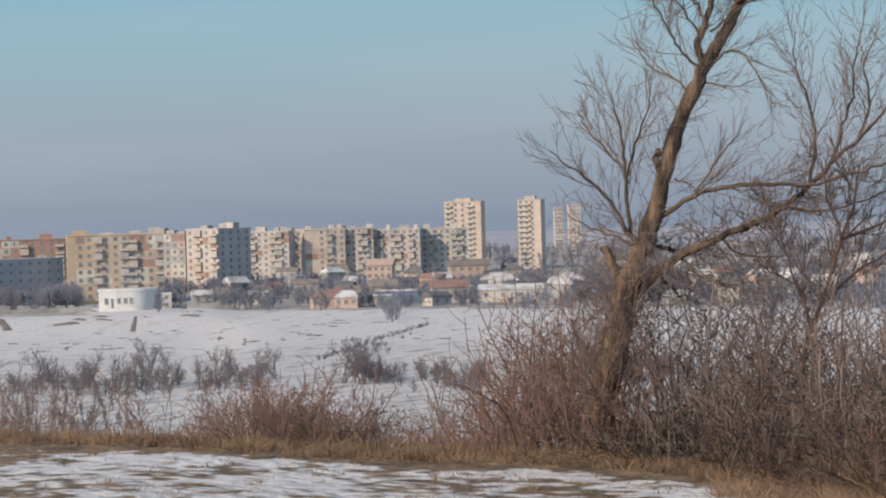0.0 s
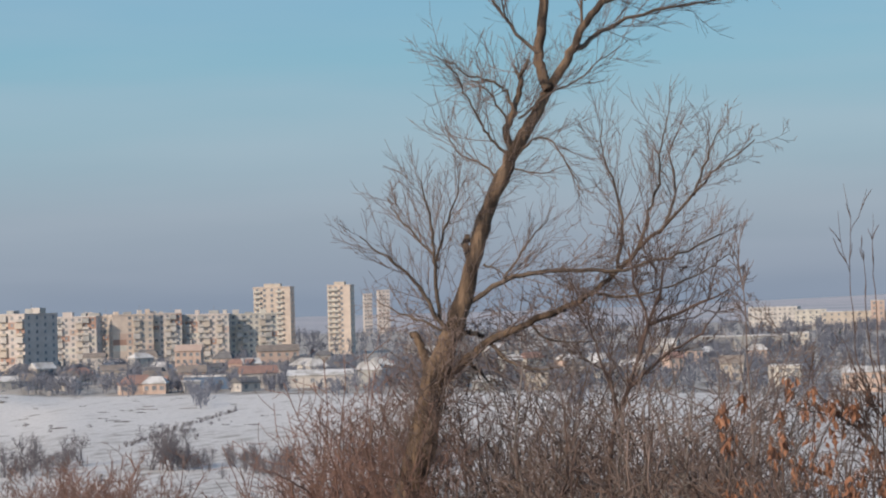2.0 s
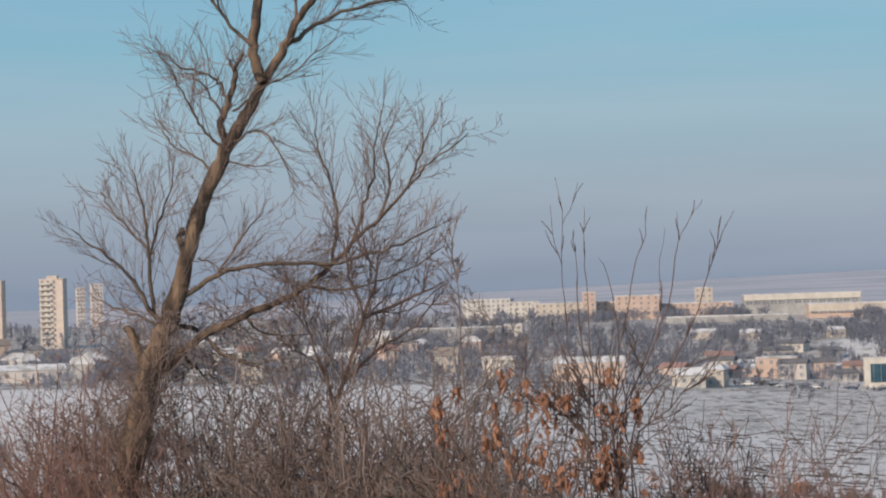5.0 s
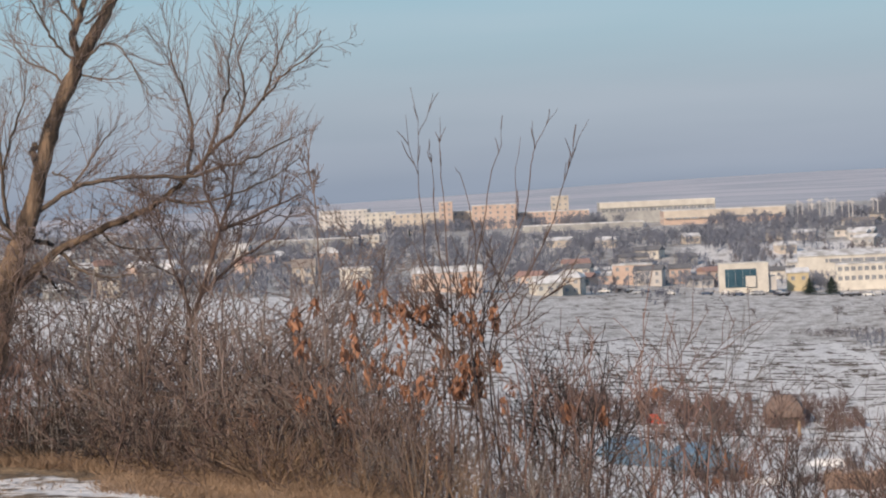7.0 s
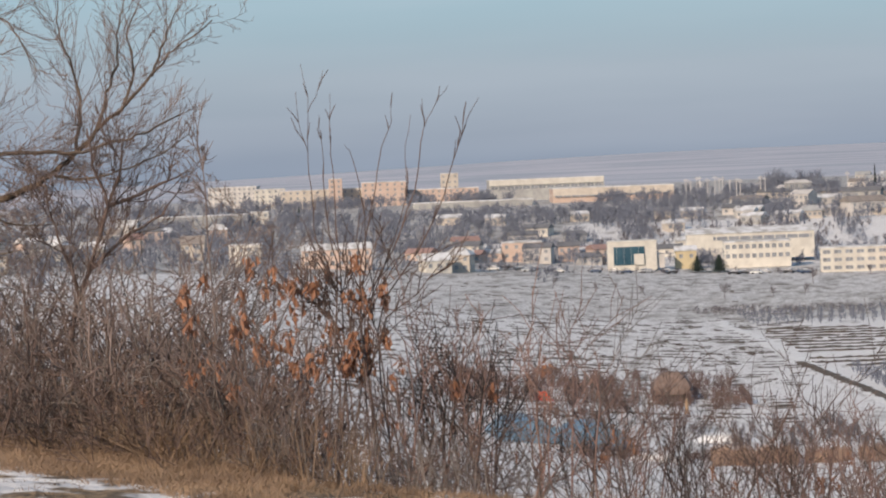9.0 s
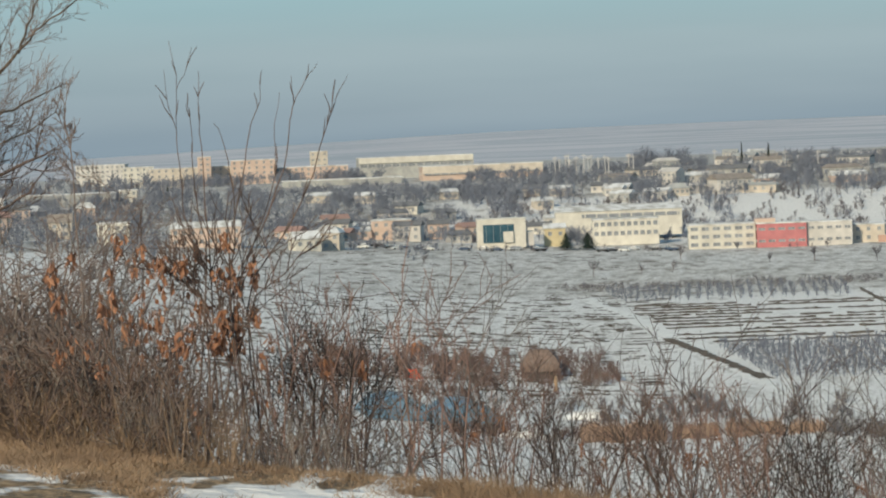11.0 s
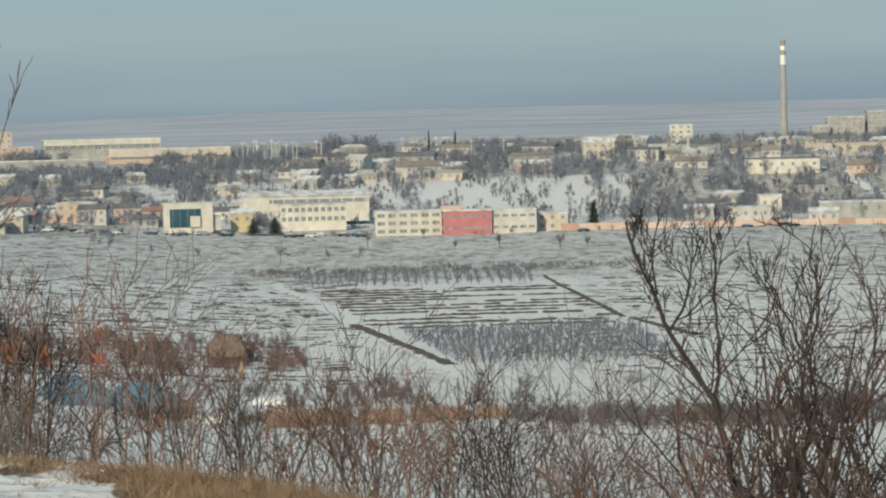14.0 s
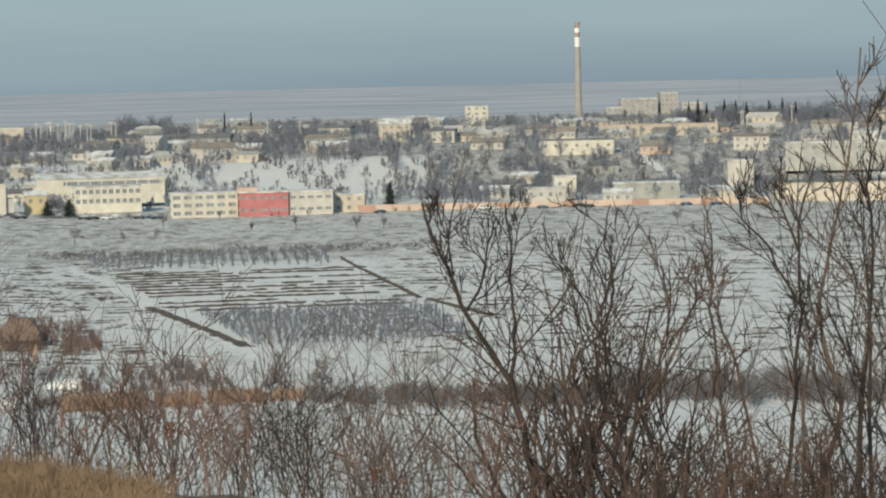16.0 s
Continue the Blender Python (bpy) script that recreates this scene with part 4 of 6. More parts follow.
wood("bare_wood", "bare garden trees behind the roadside row", 15, 980, 15, 26.8, 925, 1120, 4, 8.0, HAZY_BRANCH, 20, 0.11, 0.65, -0.12)
wood("bush_belt", "dark hedge and verge bushes along the far road", 40, 330, 12, 43, 868, 894, 0.8, 2.2, BUSH_FAR, 18, 0.08, 0.9, -0.05)
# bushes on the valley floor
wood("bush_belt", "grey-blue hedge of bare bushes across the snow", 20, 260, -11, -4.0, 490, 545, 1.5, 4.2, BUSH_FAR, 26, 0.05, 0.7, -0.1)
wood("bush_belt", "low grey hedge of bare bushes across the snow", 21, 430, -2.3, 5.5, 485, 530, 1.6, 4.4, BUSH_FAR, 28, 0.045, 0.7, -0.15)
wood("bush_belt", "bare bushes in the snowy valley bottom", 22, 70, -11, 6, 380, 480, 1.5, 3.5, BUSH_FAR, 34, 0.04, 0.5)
wood("bush_belt", "round bare bush in the snow field", 23, 9, -2.3, -1.4, 500, 520, 4, 6.5, BUSH_FAR, 50, 0.04, 0.6)
wood("bush_belt", "purple-brown scrub round the hut", 24, 950, 16.2, 23.4, 426, 482, 1.0, 2.6, SCRUB, 28, 0.035, 0.75, -0.22)
wood("bush_belt", "brown scrub along the frozen pond's upper bank", 29, 190, 18.6, 22.6, 398, 414, 0.7, 1.8, SCRUB, 28, 0.03, 0.8, -0.1)
wood("bush_belt", "brown scrub below the blue sheets", 30, 260, 19.4, 23.4, 346, 358, 0.7, 1.7, SCRUB, 28, 0.03, 0.8, -0.1)
wood("bush_belt", "grey scrub along the field's lower edge", 25, 330, 22.0, 28.6, 362, 396, 1.0, 2.5, BUSH_FAR, 32, 0.035, 0.6, -0.1)
wood("bush_belt", "dark low hedge along the gully", 26, 380, 28.0, 34.5, 334, 352, 1.4, 2.8, BUSH_FAR, 32, 0.04, 0.7)
wood("bush_belt", "dark hedge beyond the saplings", 27, 430, 34.5, 43.5, 336, 362, 1.8, 3.8, BUSH_FAR, 32, 0.045, 0.7)
wood("bush_belt", "brown scrub at the hut's foot", 28, 26, 21.1, 22.2, 432, 437, 0.7, 1.8, SCRUB, 30, 0.035, 0.8)


def orchard(label, seed, d0, d1, rows, left0, left1, right0, right1, gap, h):
    """Rows of young trees across the view between two bounds, which lean with the distance."""
    rs, s = np.random.RandomState(seed), Sticks()
    for i in range(rows):
        k = i / (rows - 1)
        d, b0, b1 = d0 + (d1 - d0) * k, left0 + (left1 - left0) * k, right0 + (right1 - right0) * k
        n = int(d * radians(b1 - b0) / gap)
        for j in range(n):
            b = b0 + (b1 - b0) * (j + rs.uniform(-0.2, 0.2)) / n
            x, y = polar(b, d + rs.normal(0, 0.4))
            bare_crown(rs, s, x, y, gz(x, y), h * rs.uniform(0.75, 1.15), h * 0.45, 18, 0.065)
    return tagged(s.object("orchard", HAZY_BRANCH, smooth=False), label, "orchard", kind="stuff")


orchard("rows of grey young fruit trees in the snow", 31, 428, 486, 17, 27.0, 25.7, 32.0, 31.0, 1.8, 2.7)
orchard("distant rows of young fruit trees", 32, 628, 668, 7, 23.6, 23.2, 28.9, 28.7, 2.6, 2.6)
wood("bush_belt", "dark line of scrub along a field boundary", 33, 420, 22, 43, 672, 690, 0.8, 1.7, BUSH_FAR, 16, 0.06, 1.2)
wood("bush_belt", "dense grey scrub behind the young orchard", 34, 700, 22.2, 29.6, 676, 716, 0.5, 1.2, BUSH_FAR, 16, 0.05, 1.4)


def strip(name, label, b0, d0, b1, d1, w0, w1, rise, mat, n=24, seed=0, category="track"):
    """A ragged bank or track on the ground between two places, with a rounded section."""
    rs = np.random.RandomState(seed)
    a, b = np.array(polar(b0, d0)), np.array(polar(b1, d1))
    t = unit(b - a)
    nrm = np.array((-t[1], t[0]))
    v, f = [], []
    for i in range(n + 1):
        c = a + (b - a) * i / n + nrm * rs.normal(0, 0.12 * w0)
        w = (w0 + (w1 - w0) * i / n) * rs.uniform(0.75, 1.15)
        for k, zz in ((-0.5, -0.15), (-0.3, 0.75), (0.0, 1.0), (0.3, 0.75), (0.5, -0.15)):
            p = c + nrm * w * k
            v.append((p[0], p[1], gz(p[0], p[1]) + zz * rise * rs.uniform(0.7, 1.1) + 0.03))
    for i in range(n):
        for k in range(4):
            o = i * 5 + k
            f.append((o, o + 1, o + 6, o + 5))
    return tagged(link_mesh(name, v, f, mat, smooth=True), label, category, kind="structure")


strip("field_track", "snow-covered track between fields", 22.75, 648, 27.3, 402, 4.2, 3.6, 0.08, TRACK_SNOW, 40, 1)
strip("ditch_bank", "dark earth bank beside the snowy track", 24.55, 511, 26.75, 428, 2.4, 2.8, 0.28, EARTH, 90, 2, "bank")
strip("ditch_bank", "narrow dark bank at the orchard's end", 28.9, 650, 30.7, 512, 1.2, 1.5, 0.3, EARTH, 90, 3, "bank")
strip("ditch_bank", "dark bank beyond the furrows", 30.9, 508, 32.3, 470, 1.4, 1.6, 0.4, EARTH, 16, 4, "bank")
wood("low_scrub_patch", "oblique line of low scrub in the snow", 63, 26, -2.1, -1.3, 600, 640, 0.6, 1.2, BUSH_FAR, 14, 0.10, 1.4)
strip("street", "snow-covered street climbing the bank between yards", 35.2, 1130, 36.95, 1008, 5, 6, 0.1, TRACK_SNOW, 30, 5, "street")
wood("low_scrub_patch", "dark low scrub dotted over the western snow", 62, 60, -10.5, 3, 640, 830, 0.5, 1.3, BUSH_FAR, 14, 0.12, 1.6)

# oblique hedge and bare earth along the rim of the western field
rs_h, hedge = np.random.RandomState(64), Sticks()
for i in range(90):
    k = (i + rs_h.uniform()) / 90
    x, y = polar(-2.98 + 2.6 * k + rs_h.normal(0, 0.03), 579 + 135 * k + rs_h.normal(0, 2.0))
    bare_crown(rs_h, hedge, x, y, gz(x, y), rs_h.uniform(0.5, 1.6), 1.0, 14, 0.08)
tagged(hedge.object("low_hedge", BUSH_FAR, smooth=False), "oblique line of low bare scrub in snow", "hedge", kind="stuff")
for i, (b0, d0, b1, d1, w0, w1) in enumerate(((-10.2, 862, -9.0, 838, 5, 2.5), (-8.95, 832, -7.9, 825, 3, 2), (-8.9, 774, -8.35, 778, 2.5, 5), (-8.4, 784, -8.15, 781, 3, 1.5), (-7.9, 782, -7.55, 779, 2, 1.5),
                                              (-7.04, 784, -7.12, 756, 1.0, 1.9), (-6.0, 783, -5.6, 781, 2.5, 3.0), (-10.1, 792, -9.9, 768, 2, 3),
                                              (-6.8, 674, -6.5, 676, 1.5, 2.0), (-2.65, 735, -2.2, 731, 1.5, 1.0), (-2.5, 748, -2.3, 746, 2.0, 1.5), (-1.7, 730, -1.3, 731, 1.0, 1.2))):
    strip("earth_patch", "bare brown earth breaking through the snowy bank", b0, d0, b1, d1, w0, w1, 0.15, PALE_EARTH, 26, 200 + i, "earth")

# furrows between the two tracks: broken ridges of turned earth
field = thing("ploughed_field", *polar(27, 555), gz(*polar(27, 555)), 0, "snowy ploughed field with dark furrow ridges", "field")
field["kind"] = "structure"
fx, fy, fz = field.matrix_world.translation
rs = np.random.RandomState(77)
for i in range(13):
    k = i / 12
    d = 612 - 112 * k
    left, right = 23.6 + 1.15 * k, 29.5 + 0.8 * k
    b = left + rs.uniform(0, 0.2)
    while b < right - 0.3:
        e = min(b + rs.uniform(0.4, 3.4), right)
        if noise.noise(Vector((b * 1.1, d * 0.05, 6.0))) < -0.22:
            b = e
            continue
        v, f = [], []
        n = max(4, int((e - b) * 9))
        for j in range(n + 1):
            c = b + (e - b) * j / n
            w = rs.uniform(0.4, 1.5) * (0.2 if j in (0, n) else 1.0) * (1.0 if i % 2 else 0.55) * (1.25 - 0.07 * (c - left))
            mid = 0.5 * math.sin(c * 7 + i)
            for off, zz in ((-w, -0.1), (0.0, 0.42 * rs.uniform(0.4, 1.2)), (w, -0.1)):
                x, y = polar(c, d + mid + off)
                v.append((x - fx, y - fy, gz(x, y) + zz - fz))
        for j in range(n):
            for q in range(2):
                o = j * 3 + q
                f.append((o, o + 3, o + 4, o + 1))
        link_mesh("furrow_ridge", v, f, EARTH, field, smooth=True)
        b = e + rs.uniform(0.05, 0.5) * (1.6 if i % 4 == 0 else 0.6)

# clods and tufts of dead grass that break through the field snow
rs, v, f = np.random.RandomState(5), [], []
for i in range(2300):
    q = rs.uniform()
    b = rs.uniform(13, 24.4) if q < 0.55 else rs.uniform(29.6, 43) if q < 0.93 else rs.uniform(-11, 12)
    d = rs.uniform(640, 860) if q > 0.93 or rs.uniform() < 0.12 else rs.uniform(405, 655)
    d = round(d / 8.5) * 8.5 + rs.normal(0, 2.2)
    if noise.noise(Vector((b * 1.5, d * 0.03, 4.0))) < -0.15:
        continue
    n = rs.randint(3, 9)
    step = rs.uniform(0.45, 0.9)
    x0, y0 = polar(b, d)
    tx, ty = math.cos(radians(-27 + rs.normal(0, 4))), math.sin(radians(-27 + rs.normal(0, 4)))
    o = len(v)
    for j in range(n + 1):
        w = rs.uniform(0.25, 1.1) * (0.15 if j in (0, n) else 1.0)
        for off, zz in ((-w, -0.08), (0.0, rs.uniform(0.0, 0.26)), (w, -0.08)):
            x, y = x0 + tx * step * j - ty * off, y0 + ty * step * j + tx * off
            v.append((x, y, gz(x, y) + zz))
    for j in range(n):
        for k in range(2):
            p = o + j * 3 + k
            f.append((p, p + 3, p + 4, p + 1))
tagged(link_mesh("field_clods", v, f, EARTH, smooth=True), "clods and dead tufts poking through field snow", "clods", kind="stuff")

# reeds
rs, s = np.random.RandomState(6), Sticks()
for i in range(11000):
    k = rs.uniform()
    b = 22.5 + 5.6 * k
    rag = noise.noise(Vector((b * 1.7, 2.0, 0.3)))
    thick = noise.noise(Vector((b * 4.0, 7.0, 1.3)))
    if rs.uniform() < max(0.0, (k - 0.7) * 2.5) or thick < -0.35:
        continue
    d = 341 + 9 * rs.uniform() ** 0.8 + 8 * k + 5 * rag
    x, y = polar(b, d)
    z = gz(x, y)
    h = rs.uniform(0.8, 2.5) * (1 - 0.4 * k) * (1 + 0.5 * thick)
    s.blade((x, y, z - 0.1), (x + rs.normal(0, 0.35), y, z + h), rs.uniform(0.03, 0.08), (1, 0, 0))
tagged(s.object("reed_bed", REED, smooth=False), "bed of dry tan reeds along the valley foot", "reeds", kind="stuff")


def field_tree(seed, h, label):
    rs = np.random.RandomState(seed)
    root = thing("field_tree", 0, 0, 0, 0, label, "tree", "lone trees in the fields")
    t, c = Sticks(), Sticks()
    trunk = wander(rs, (0, 0, -0.3), (0, 0, 1), h * 0.55, 5, 0.08)
    t.add(trunk, h * 0.022, h * 0.012, 5)
    shoots(rs, c, trunk, h * 0.02, 11, h * 0.5, 2, 0.12, (25, 60), 0.4, 0.055, 0.15)
    t.object("trunk", BUSH_FAR, root)
    c.object("crown", BUSH_FAR, root)
    return root


kinds = [field_tree(50 + i, h, "small bare tree standing in the snowy field") for i, h in enumerate((5.2, 6.8, 4.2))]
spots = [(21.1, 745), (22.9, 735), (24.0, 740), (24.7, 742), (29.3, 760), (31.2, 765), (29.9, 770), (27.9, 770), (26.9, 775), (33.0, 770), (35.2, 775), (20.0, 760), (19.0, 770), (36.6, 760), (38.4, 770),
         (31.9, 850), (33.2, 855), (28.2, 858), (26.2, 850), (24.9, 800)]
for i, (b, d) in enumerate(spots):
    x, y = polar(b, d)
    src = kinds[i % 3]
    m = pose(x, y, gz(x, y), 0, 0, 77 * i)
    if i < 3:
        src.matrix_world = m
    else:
        copy_thing(src, m)


def valley_tree(seed, h, label):
    rs = np.random.RandomState(seed)
    root = thing("valley_tree", 0, 0, 0, 0, label, "tree", "bushy trees on the valley floor")
    t, c = Sticks(), Sticks()
    for k in range(rs.randint(2, 4)):
        d = np.array((rs.normal(0, 0.25), rs.normal(0, 0.25), 1.0))
        trunk = wander(rs, (rs.normal(0, 0.3), rs.normal(0, 0.3), -0.3), d, h * 0.5, 4, 0.1)
        t.add(trunk, h * 0.02, h * 0.011, 4)
        for j in range(4):
            p = trunk[1 + j % 4]
            fork(rs, c, p, unit(d * 0.5 + rs.normal(0, 0.5, 3)), h * 0.42, h * 0.009, 2, 0.026, 0.12, 0.14, None, (4, 7))
    t.object("trunk", BUSH_FAR, root)
    c.object("crown", BUSH_FAR, root)
    return root


kinds = [valley_tree(80 + i, h, "round bushy bare tree in the snowy valley") for i, h in enumerate((7.2, 6.2, 8.2))]
rng = random.Random(17)
spots = [(-9.3 + 0.44 * i + rng.uniform(-0.15, 0.15), rng.uniform(500, 530), rng.uniform(0.8, 1.25)) for i in range(13)] + [(-1.95, 505, 1.45), (-1.6, 512, 1.2), (-2.35, 508, 1.1), (0.4, 500, 0.7), (1.8, 505, 0.8), (-11.2, 470, 0.9), (-10.4, 520, 1.1)]
for i, (b, d, k) in enumerate(spots):
    x, y = polar(b, d)
    m = pose(x, y, gz(x, y), 0, 0, 71 * i) @ Matrix.Scale(k, 4)
    if i < 3:
        kinds[i].matrix_world = m
    else:
        copy_thing(kinds[i % 3], m)


def conifer(bearing, d, h, wide, label):
    x, y = polar(bearing, d)
    root = thing("conifer", x, y, gz(x, y), 0, label, "tree", "conifers of the town")
    rs, t, c = np.random.RandomState(int(bearing * 100) % 999), Sticks(), Sticks()
    t.add([(0, 0, -0.5), (0, 0, h)], h * 0.02, 0.03, 5)
    for _ in range(620):
        f = rs.uniform(0.03, 1) ** 0.9
        a = rs.uniform(0, 2 * math.pi)
        r = wide * (1.05 - f) * rs.uniform(0.5, 1.1)
        o = np.array((math.cos(a) * r, math.sin(a) * r, h * f - 0.12 * r))
        p = np.array((math.cos(a) * r * 0.2, math.sin(a) * r * 0.2, h * f + 0.1 * r))
        c.blade(p, o, h * 0.03, (-math.sin(a), math.cos(a), 0))
    t.object("trunk", BARK, root)
    c.object("crown", CONIFER, root, smooth=False)


for b, d, h, w in ((26.35, 1290, 15, 2.2), (26.95, 1290, 14.5, 3.0), (22.3, 890, 5.8, 6.6), (22.8, 890, 6.4, 7.0), (30.07, 905, 9.5, 6.2), (13.3, 1200, 8, 2.2), (36.9, 1350, 13, 4.2),
                   (37.3, 1352, 12, 4.4), (37.7, 1360, 14, 4.6), (38.2, 1362, 12, 4.4), (38.7, 1370, 13, 4.6), (39.3, 1372, 12, 4.2), (37.1, 1372, 14, 4.4), (37.95, 1378, 13, 4.6), (39.0, 1384, 14, 4.4)):
    conifer(b, d, h, w, "dark green conifer among the town's buildings")


# cars parked along the far road
def car(seed, paint):
    root = thing("parked_car", 0, 0, 0, 0, "parked car with frosted roof beside the road", "car", "cars along the far road")
    bm = bmesh.new()
    prof = [(-2.1, 0.35), (-2.15, 0.75), (-1.9, 0.92), (-1.1, 0.98), (1.0, 0.95), (1.95, 0.85), (2.15, 0.6), (2.1, 0.35)]
    l0 = [bm.verts.new((a, -0.85, b)) for a, b in prof]
    l1 = [bm.verts.new((a, 0.85, b)) for a, b in prof]
    bm.faces.new(l0)
    bm.faces.new(l1[::-1])
    for i in range(len(prof)):
        j = (i + 1) % len(prof)
        bm.faces.new((l0[j], l0[i], l1[i], l1[j]))
    body = part("body", bm, paint, root)
    bm = bmesh.new()
    bmesh.ops.create_cube(bm, size=1)
    for v in bm.verts:
        top = v.co.z > 0
        v.co = Vector((v.co.x * (1.7 if top else 2.7) - 0.15, v.co.y * (1.3 if top else 1.62), 1.45 if top else 0.95))
    part("cabin", bm, GLASS, root)
    box_mesh("car_roof", -1.0, 0.7, -0.65, 0.65, 1.45, 1.5, SNOW, root, "snowy roof")
    for a in (-1.3, 1.35):
        for b in (-0.8, 0.8):
            bm = bmesh.new()
            bmesh.ops.create_cone(bm, cap_ends=True, segments=12, radius1=0.32, radius2=0.32, depth=0.2, matrix=Matrix.Translation((a, b, 0.32)) @ Matrix.Rotation(radians(90), 4, "X"))
            part("wheel", bm, RUBBER, root)
    return root


PAINTS = [material("car_paint_" + k, c, None, 1, 0.35, 0, metal=0.2) for k, c in (("white", (0.75, 0.75, 0.74)), ("black", (0.03, 0.03, 0.035)), ("silver", (0.45, 0.46, 0.48)), ("blue", (0.06, 0.09, 0.16)))]
cars = [car(i, PAINTS[i]) for i in range(4)]
rng = random.Random(31)
for i in range(44):
    b = rng.uniform(17.6, 24.8) if i < 28 else rng.uniform(29.2, 38.5)
    d = rng.uniform(868, 888)
    x, y = polar(b, d)
    m = pose(x, y, gz(x, y), 0, 0, -b + rng.choice((0, 180)) + rng.uniform(-25, 25))
    if i < 4:
        cars[i].matrix_world = m
    else:
        copy_thing(cars[i % 4], m)

# hut, tarpaulin heap, polytunnels, mound and post on the valley floor
hx, hy = polar(21.62, 442)
hut = thing("thatched_hut", hx, hy, gz(hx, hy), -21, "brown thatched hut with a blunt hipped roof", "hut")


def frustum(name, parent, w0, d0, w1, d1, z0, z1, mat, label="", sag=0.0, seed=0):
    """A tapered body of several courses with a slightly uneven skin."""
    rs, bm, rows = np.random.RandomState(seed), bmesh.new(), []
    for i in range(6):
        k = i / 5
        ww, dd = w0 + (w1 - w0) * k ** (1 + sag), d0 + (d1 - d0) * k ** (1 + sag)
        row = []
        for j in range(16):
            a = 2 * math.pi * j / 16
            c, s_ = math.cos(a), math.sin(a)
            q = max(abs(c), abs(s_)) ** 0.6
            row.append(bm.verts.new((ww / 2 * c / q * rs.uniform(0.97, 1.03), dd / 2 * s_ / q * rs.uniform(0.97, 1.03), z0 + (z1 - z0) * k + rs.normal(0, 0.03))))
        rows.append(row)
    for a, b in zip(rows[:-1], rows[1:]):
        for j in range(16):
            bm.faces.new((a[j], a[(j + 1) % 16], b[(j + 1) % 16], b[j]))
    bm.faces.new(rows[-1])
    bm.faces.new(rows[0][::-1])
    return part(name, bm, mat, parent, label)


frustum("wall", hut, 6.8, 6.4, 6.8, 6.4, -0.5, 1.4, EARTH)
frustum("roof", hut, 7.6, 7.2, 3.0, 2.6, 1.2, 4.9, THATCH, "weathered brown thatched roof", sag=1.3, seed=2)
tx, ty = polar(18.68, 432)
tarp = thing("tarpaulin_heap", tx, ty, gz(tx, ty), -18, "bright orange-red tarpaulin over a low heap", "tarpaulin")
frustum("cover", tarp, 3.9, 2.6, 1.6, 1.0, -0.1, 1.5, TARP, sag=-0.5, seed=5)
for b, d, w, ln, hh in ((18.2, 367, 9.5, 12, 3.5), (19.75, 364, 10.0, 12, 3.7)):
    x, y = polar(b, d)
    tun = thing("polytunnel", x, y, gz(x, y), -b + 12, "blue-grey film polytunnel half hidden by twigs", "greenhouse", "polytunnels")
    bm = bmesh.new()
    rows = []
    for i in range(9):
        yy = -ln / 2 + ln * i / 8
        rows.append([bm.verts.new((w / 2 * math.cos(math.pi * j / 14), yy, hh * math.sin(math.pi * j / 14) * (1 if i % 2 else 0.985) - 0.3)) for j in range(15)])
    for a, c in zip(rows[:-1], rows[1:]):
        for j in range(14):
            bm.faces.new((a[j], a[j + 1], c[j + 1], c[j]))
    bm.faces.new(rows[0])
    bm.faces.new(rows[-1][::-1])
    part("film_cover", bm, ICE, tun)
    for i in (0, 4, 8):
        st = Sticks()
        st.add([(w / 2 * 1.01 * math.cos(math.pi * j / 14), -ln / 2 + ln * i / 8 - 0.06 + 0.015 * i, hh * 1.01 * math.sin(math.pi * j / 14) - 0.3) for j in range(15)], 0.05, 0.05, 5)
        st.object("hoop", STEEL, tun)
for b, d, w, dd, hh in ((22.75, 377, 15, 10, 1.0), (21.2, 350, 14, 9, 0.9)):
    x, y = polar(b, d)
    mound = thing("snow_mound", x, y, gz(x, y), -b, "rounded heap under clean snow", "mound")
    frustum("snow_cover", mound, w, dd, w * 0.35, dd * 0.35, -0.4, hh, TRACK_SNOW, sag=-0.45, seed=int(b))
x, y = polar(21.95, 418)
post = thing("wooden_post", x, y, gz(x, y), 0, "pale new wooden post beside the scrub", "post")
st = Sticks()
st.add([(0, 0, -0.4), (0.03, 0, 2.6)], 0.35, 0.3, 6)
st.object("pole", STRAW, post)

# poles of the switchyard and town
pole = thing("utility_pole", *polar(22.6, 1300), gz(*polar(22.6, 1300)), -22, "pale concrete pole with a crossarm", "utility pole", "poles of the switchyard")
st = Sticks()
st.add([(0, 0, -0.5), (0, 0, 11)], 0.28, 0.18, 6)
st.object("mast", PALE, pole)
box_mesh("crossarm", -1.5, 1.5, -0.12, 0.12, 9.6, 9.9, PALE, pole)
rng = random.Random(8)
for i in range(22):
    b = rng.uniform(22.0, 23.9) if i < 14 else rng.uniform(24.2, 40)
    x, y = polar(b, rng.uniform(1260, 1340))
    copy_thing(pole, pose(x, y, gz(x, y), 0, 0, -b + rng.uniform(-40, 40)))
x, y = polar(38.05, 1690)
mast = thing("radio_mast", x, y, gz(x, y), 0, "thin dark radio mast above the wood", "mast")
st = Sticks()
st.add([(0, 0, -0.5), (0, 0, 27)], 0.4, 0.15, 6)
st.object("mast", STEEL, mast)

# ---- the leaning tree on the brow ----
tx, ty = polar(3.40, 16.9)
tree = thing("leaning_tree", tx, ty, gz(tx, ty), -3.40, "bare leaning tree with lopped limbs and fine twigs", "tree")
tree_rs = np.random.RandomState(3)
tree_twigs = Sticks()


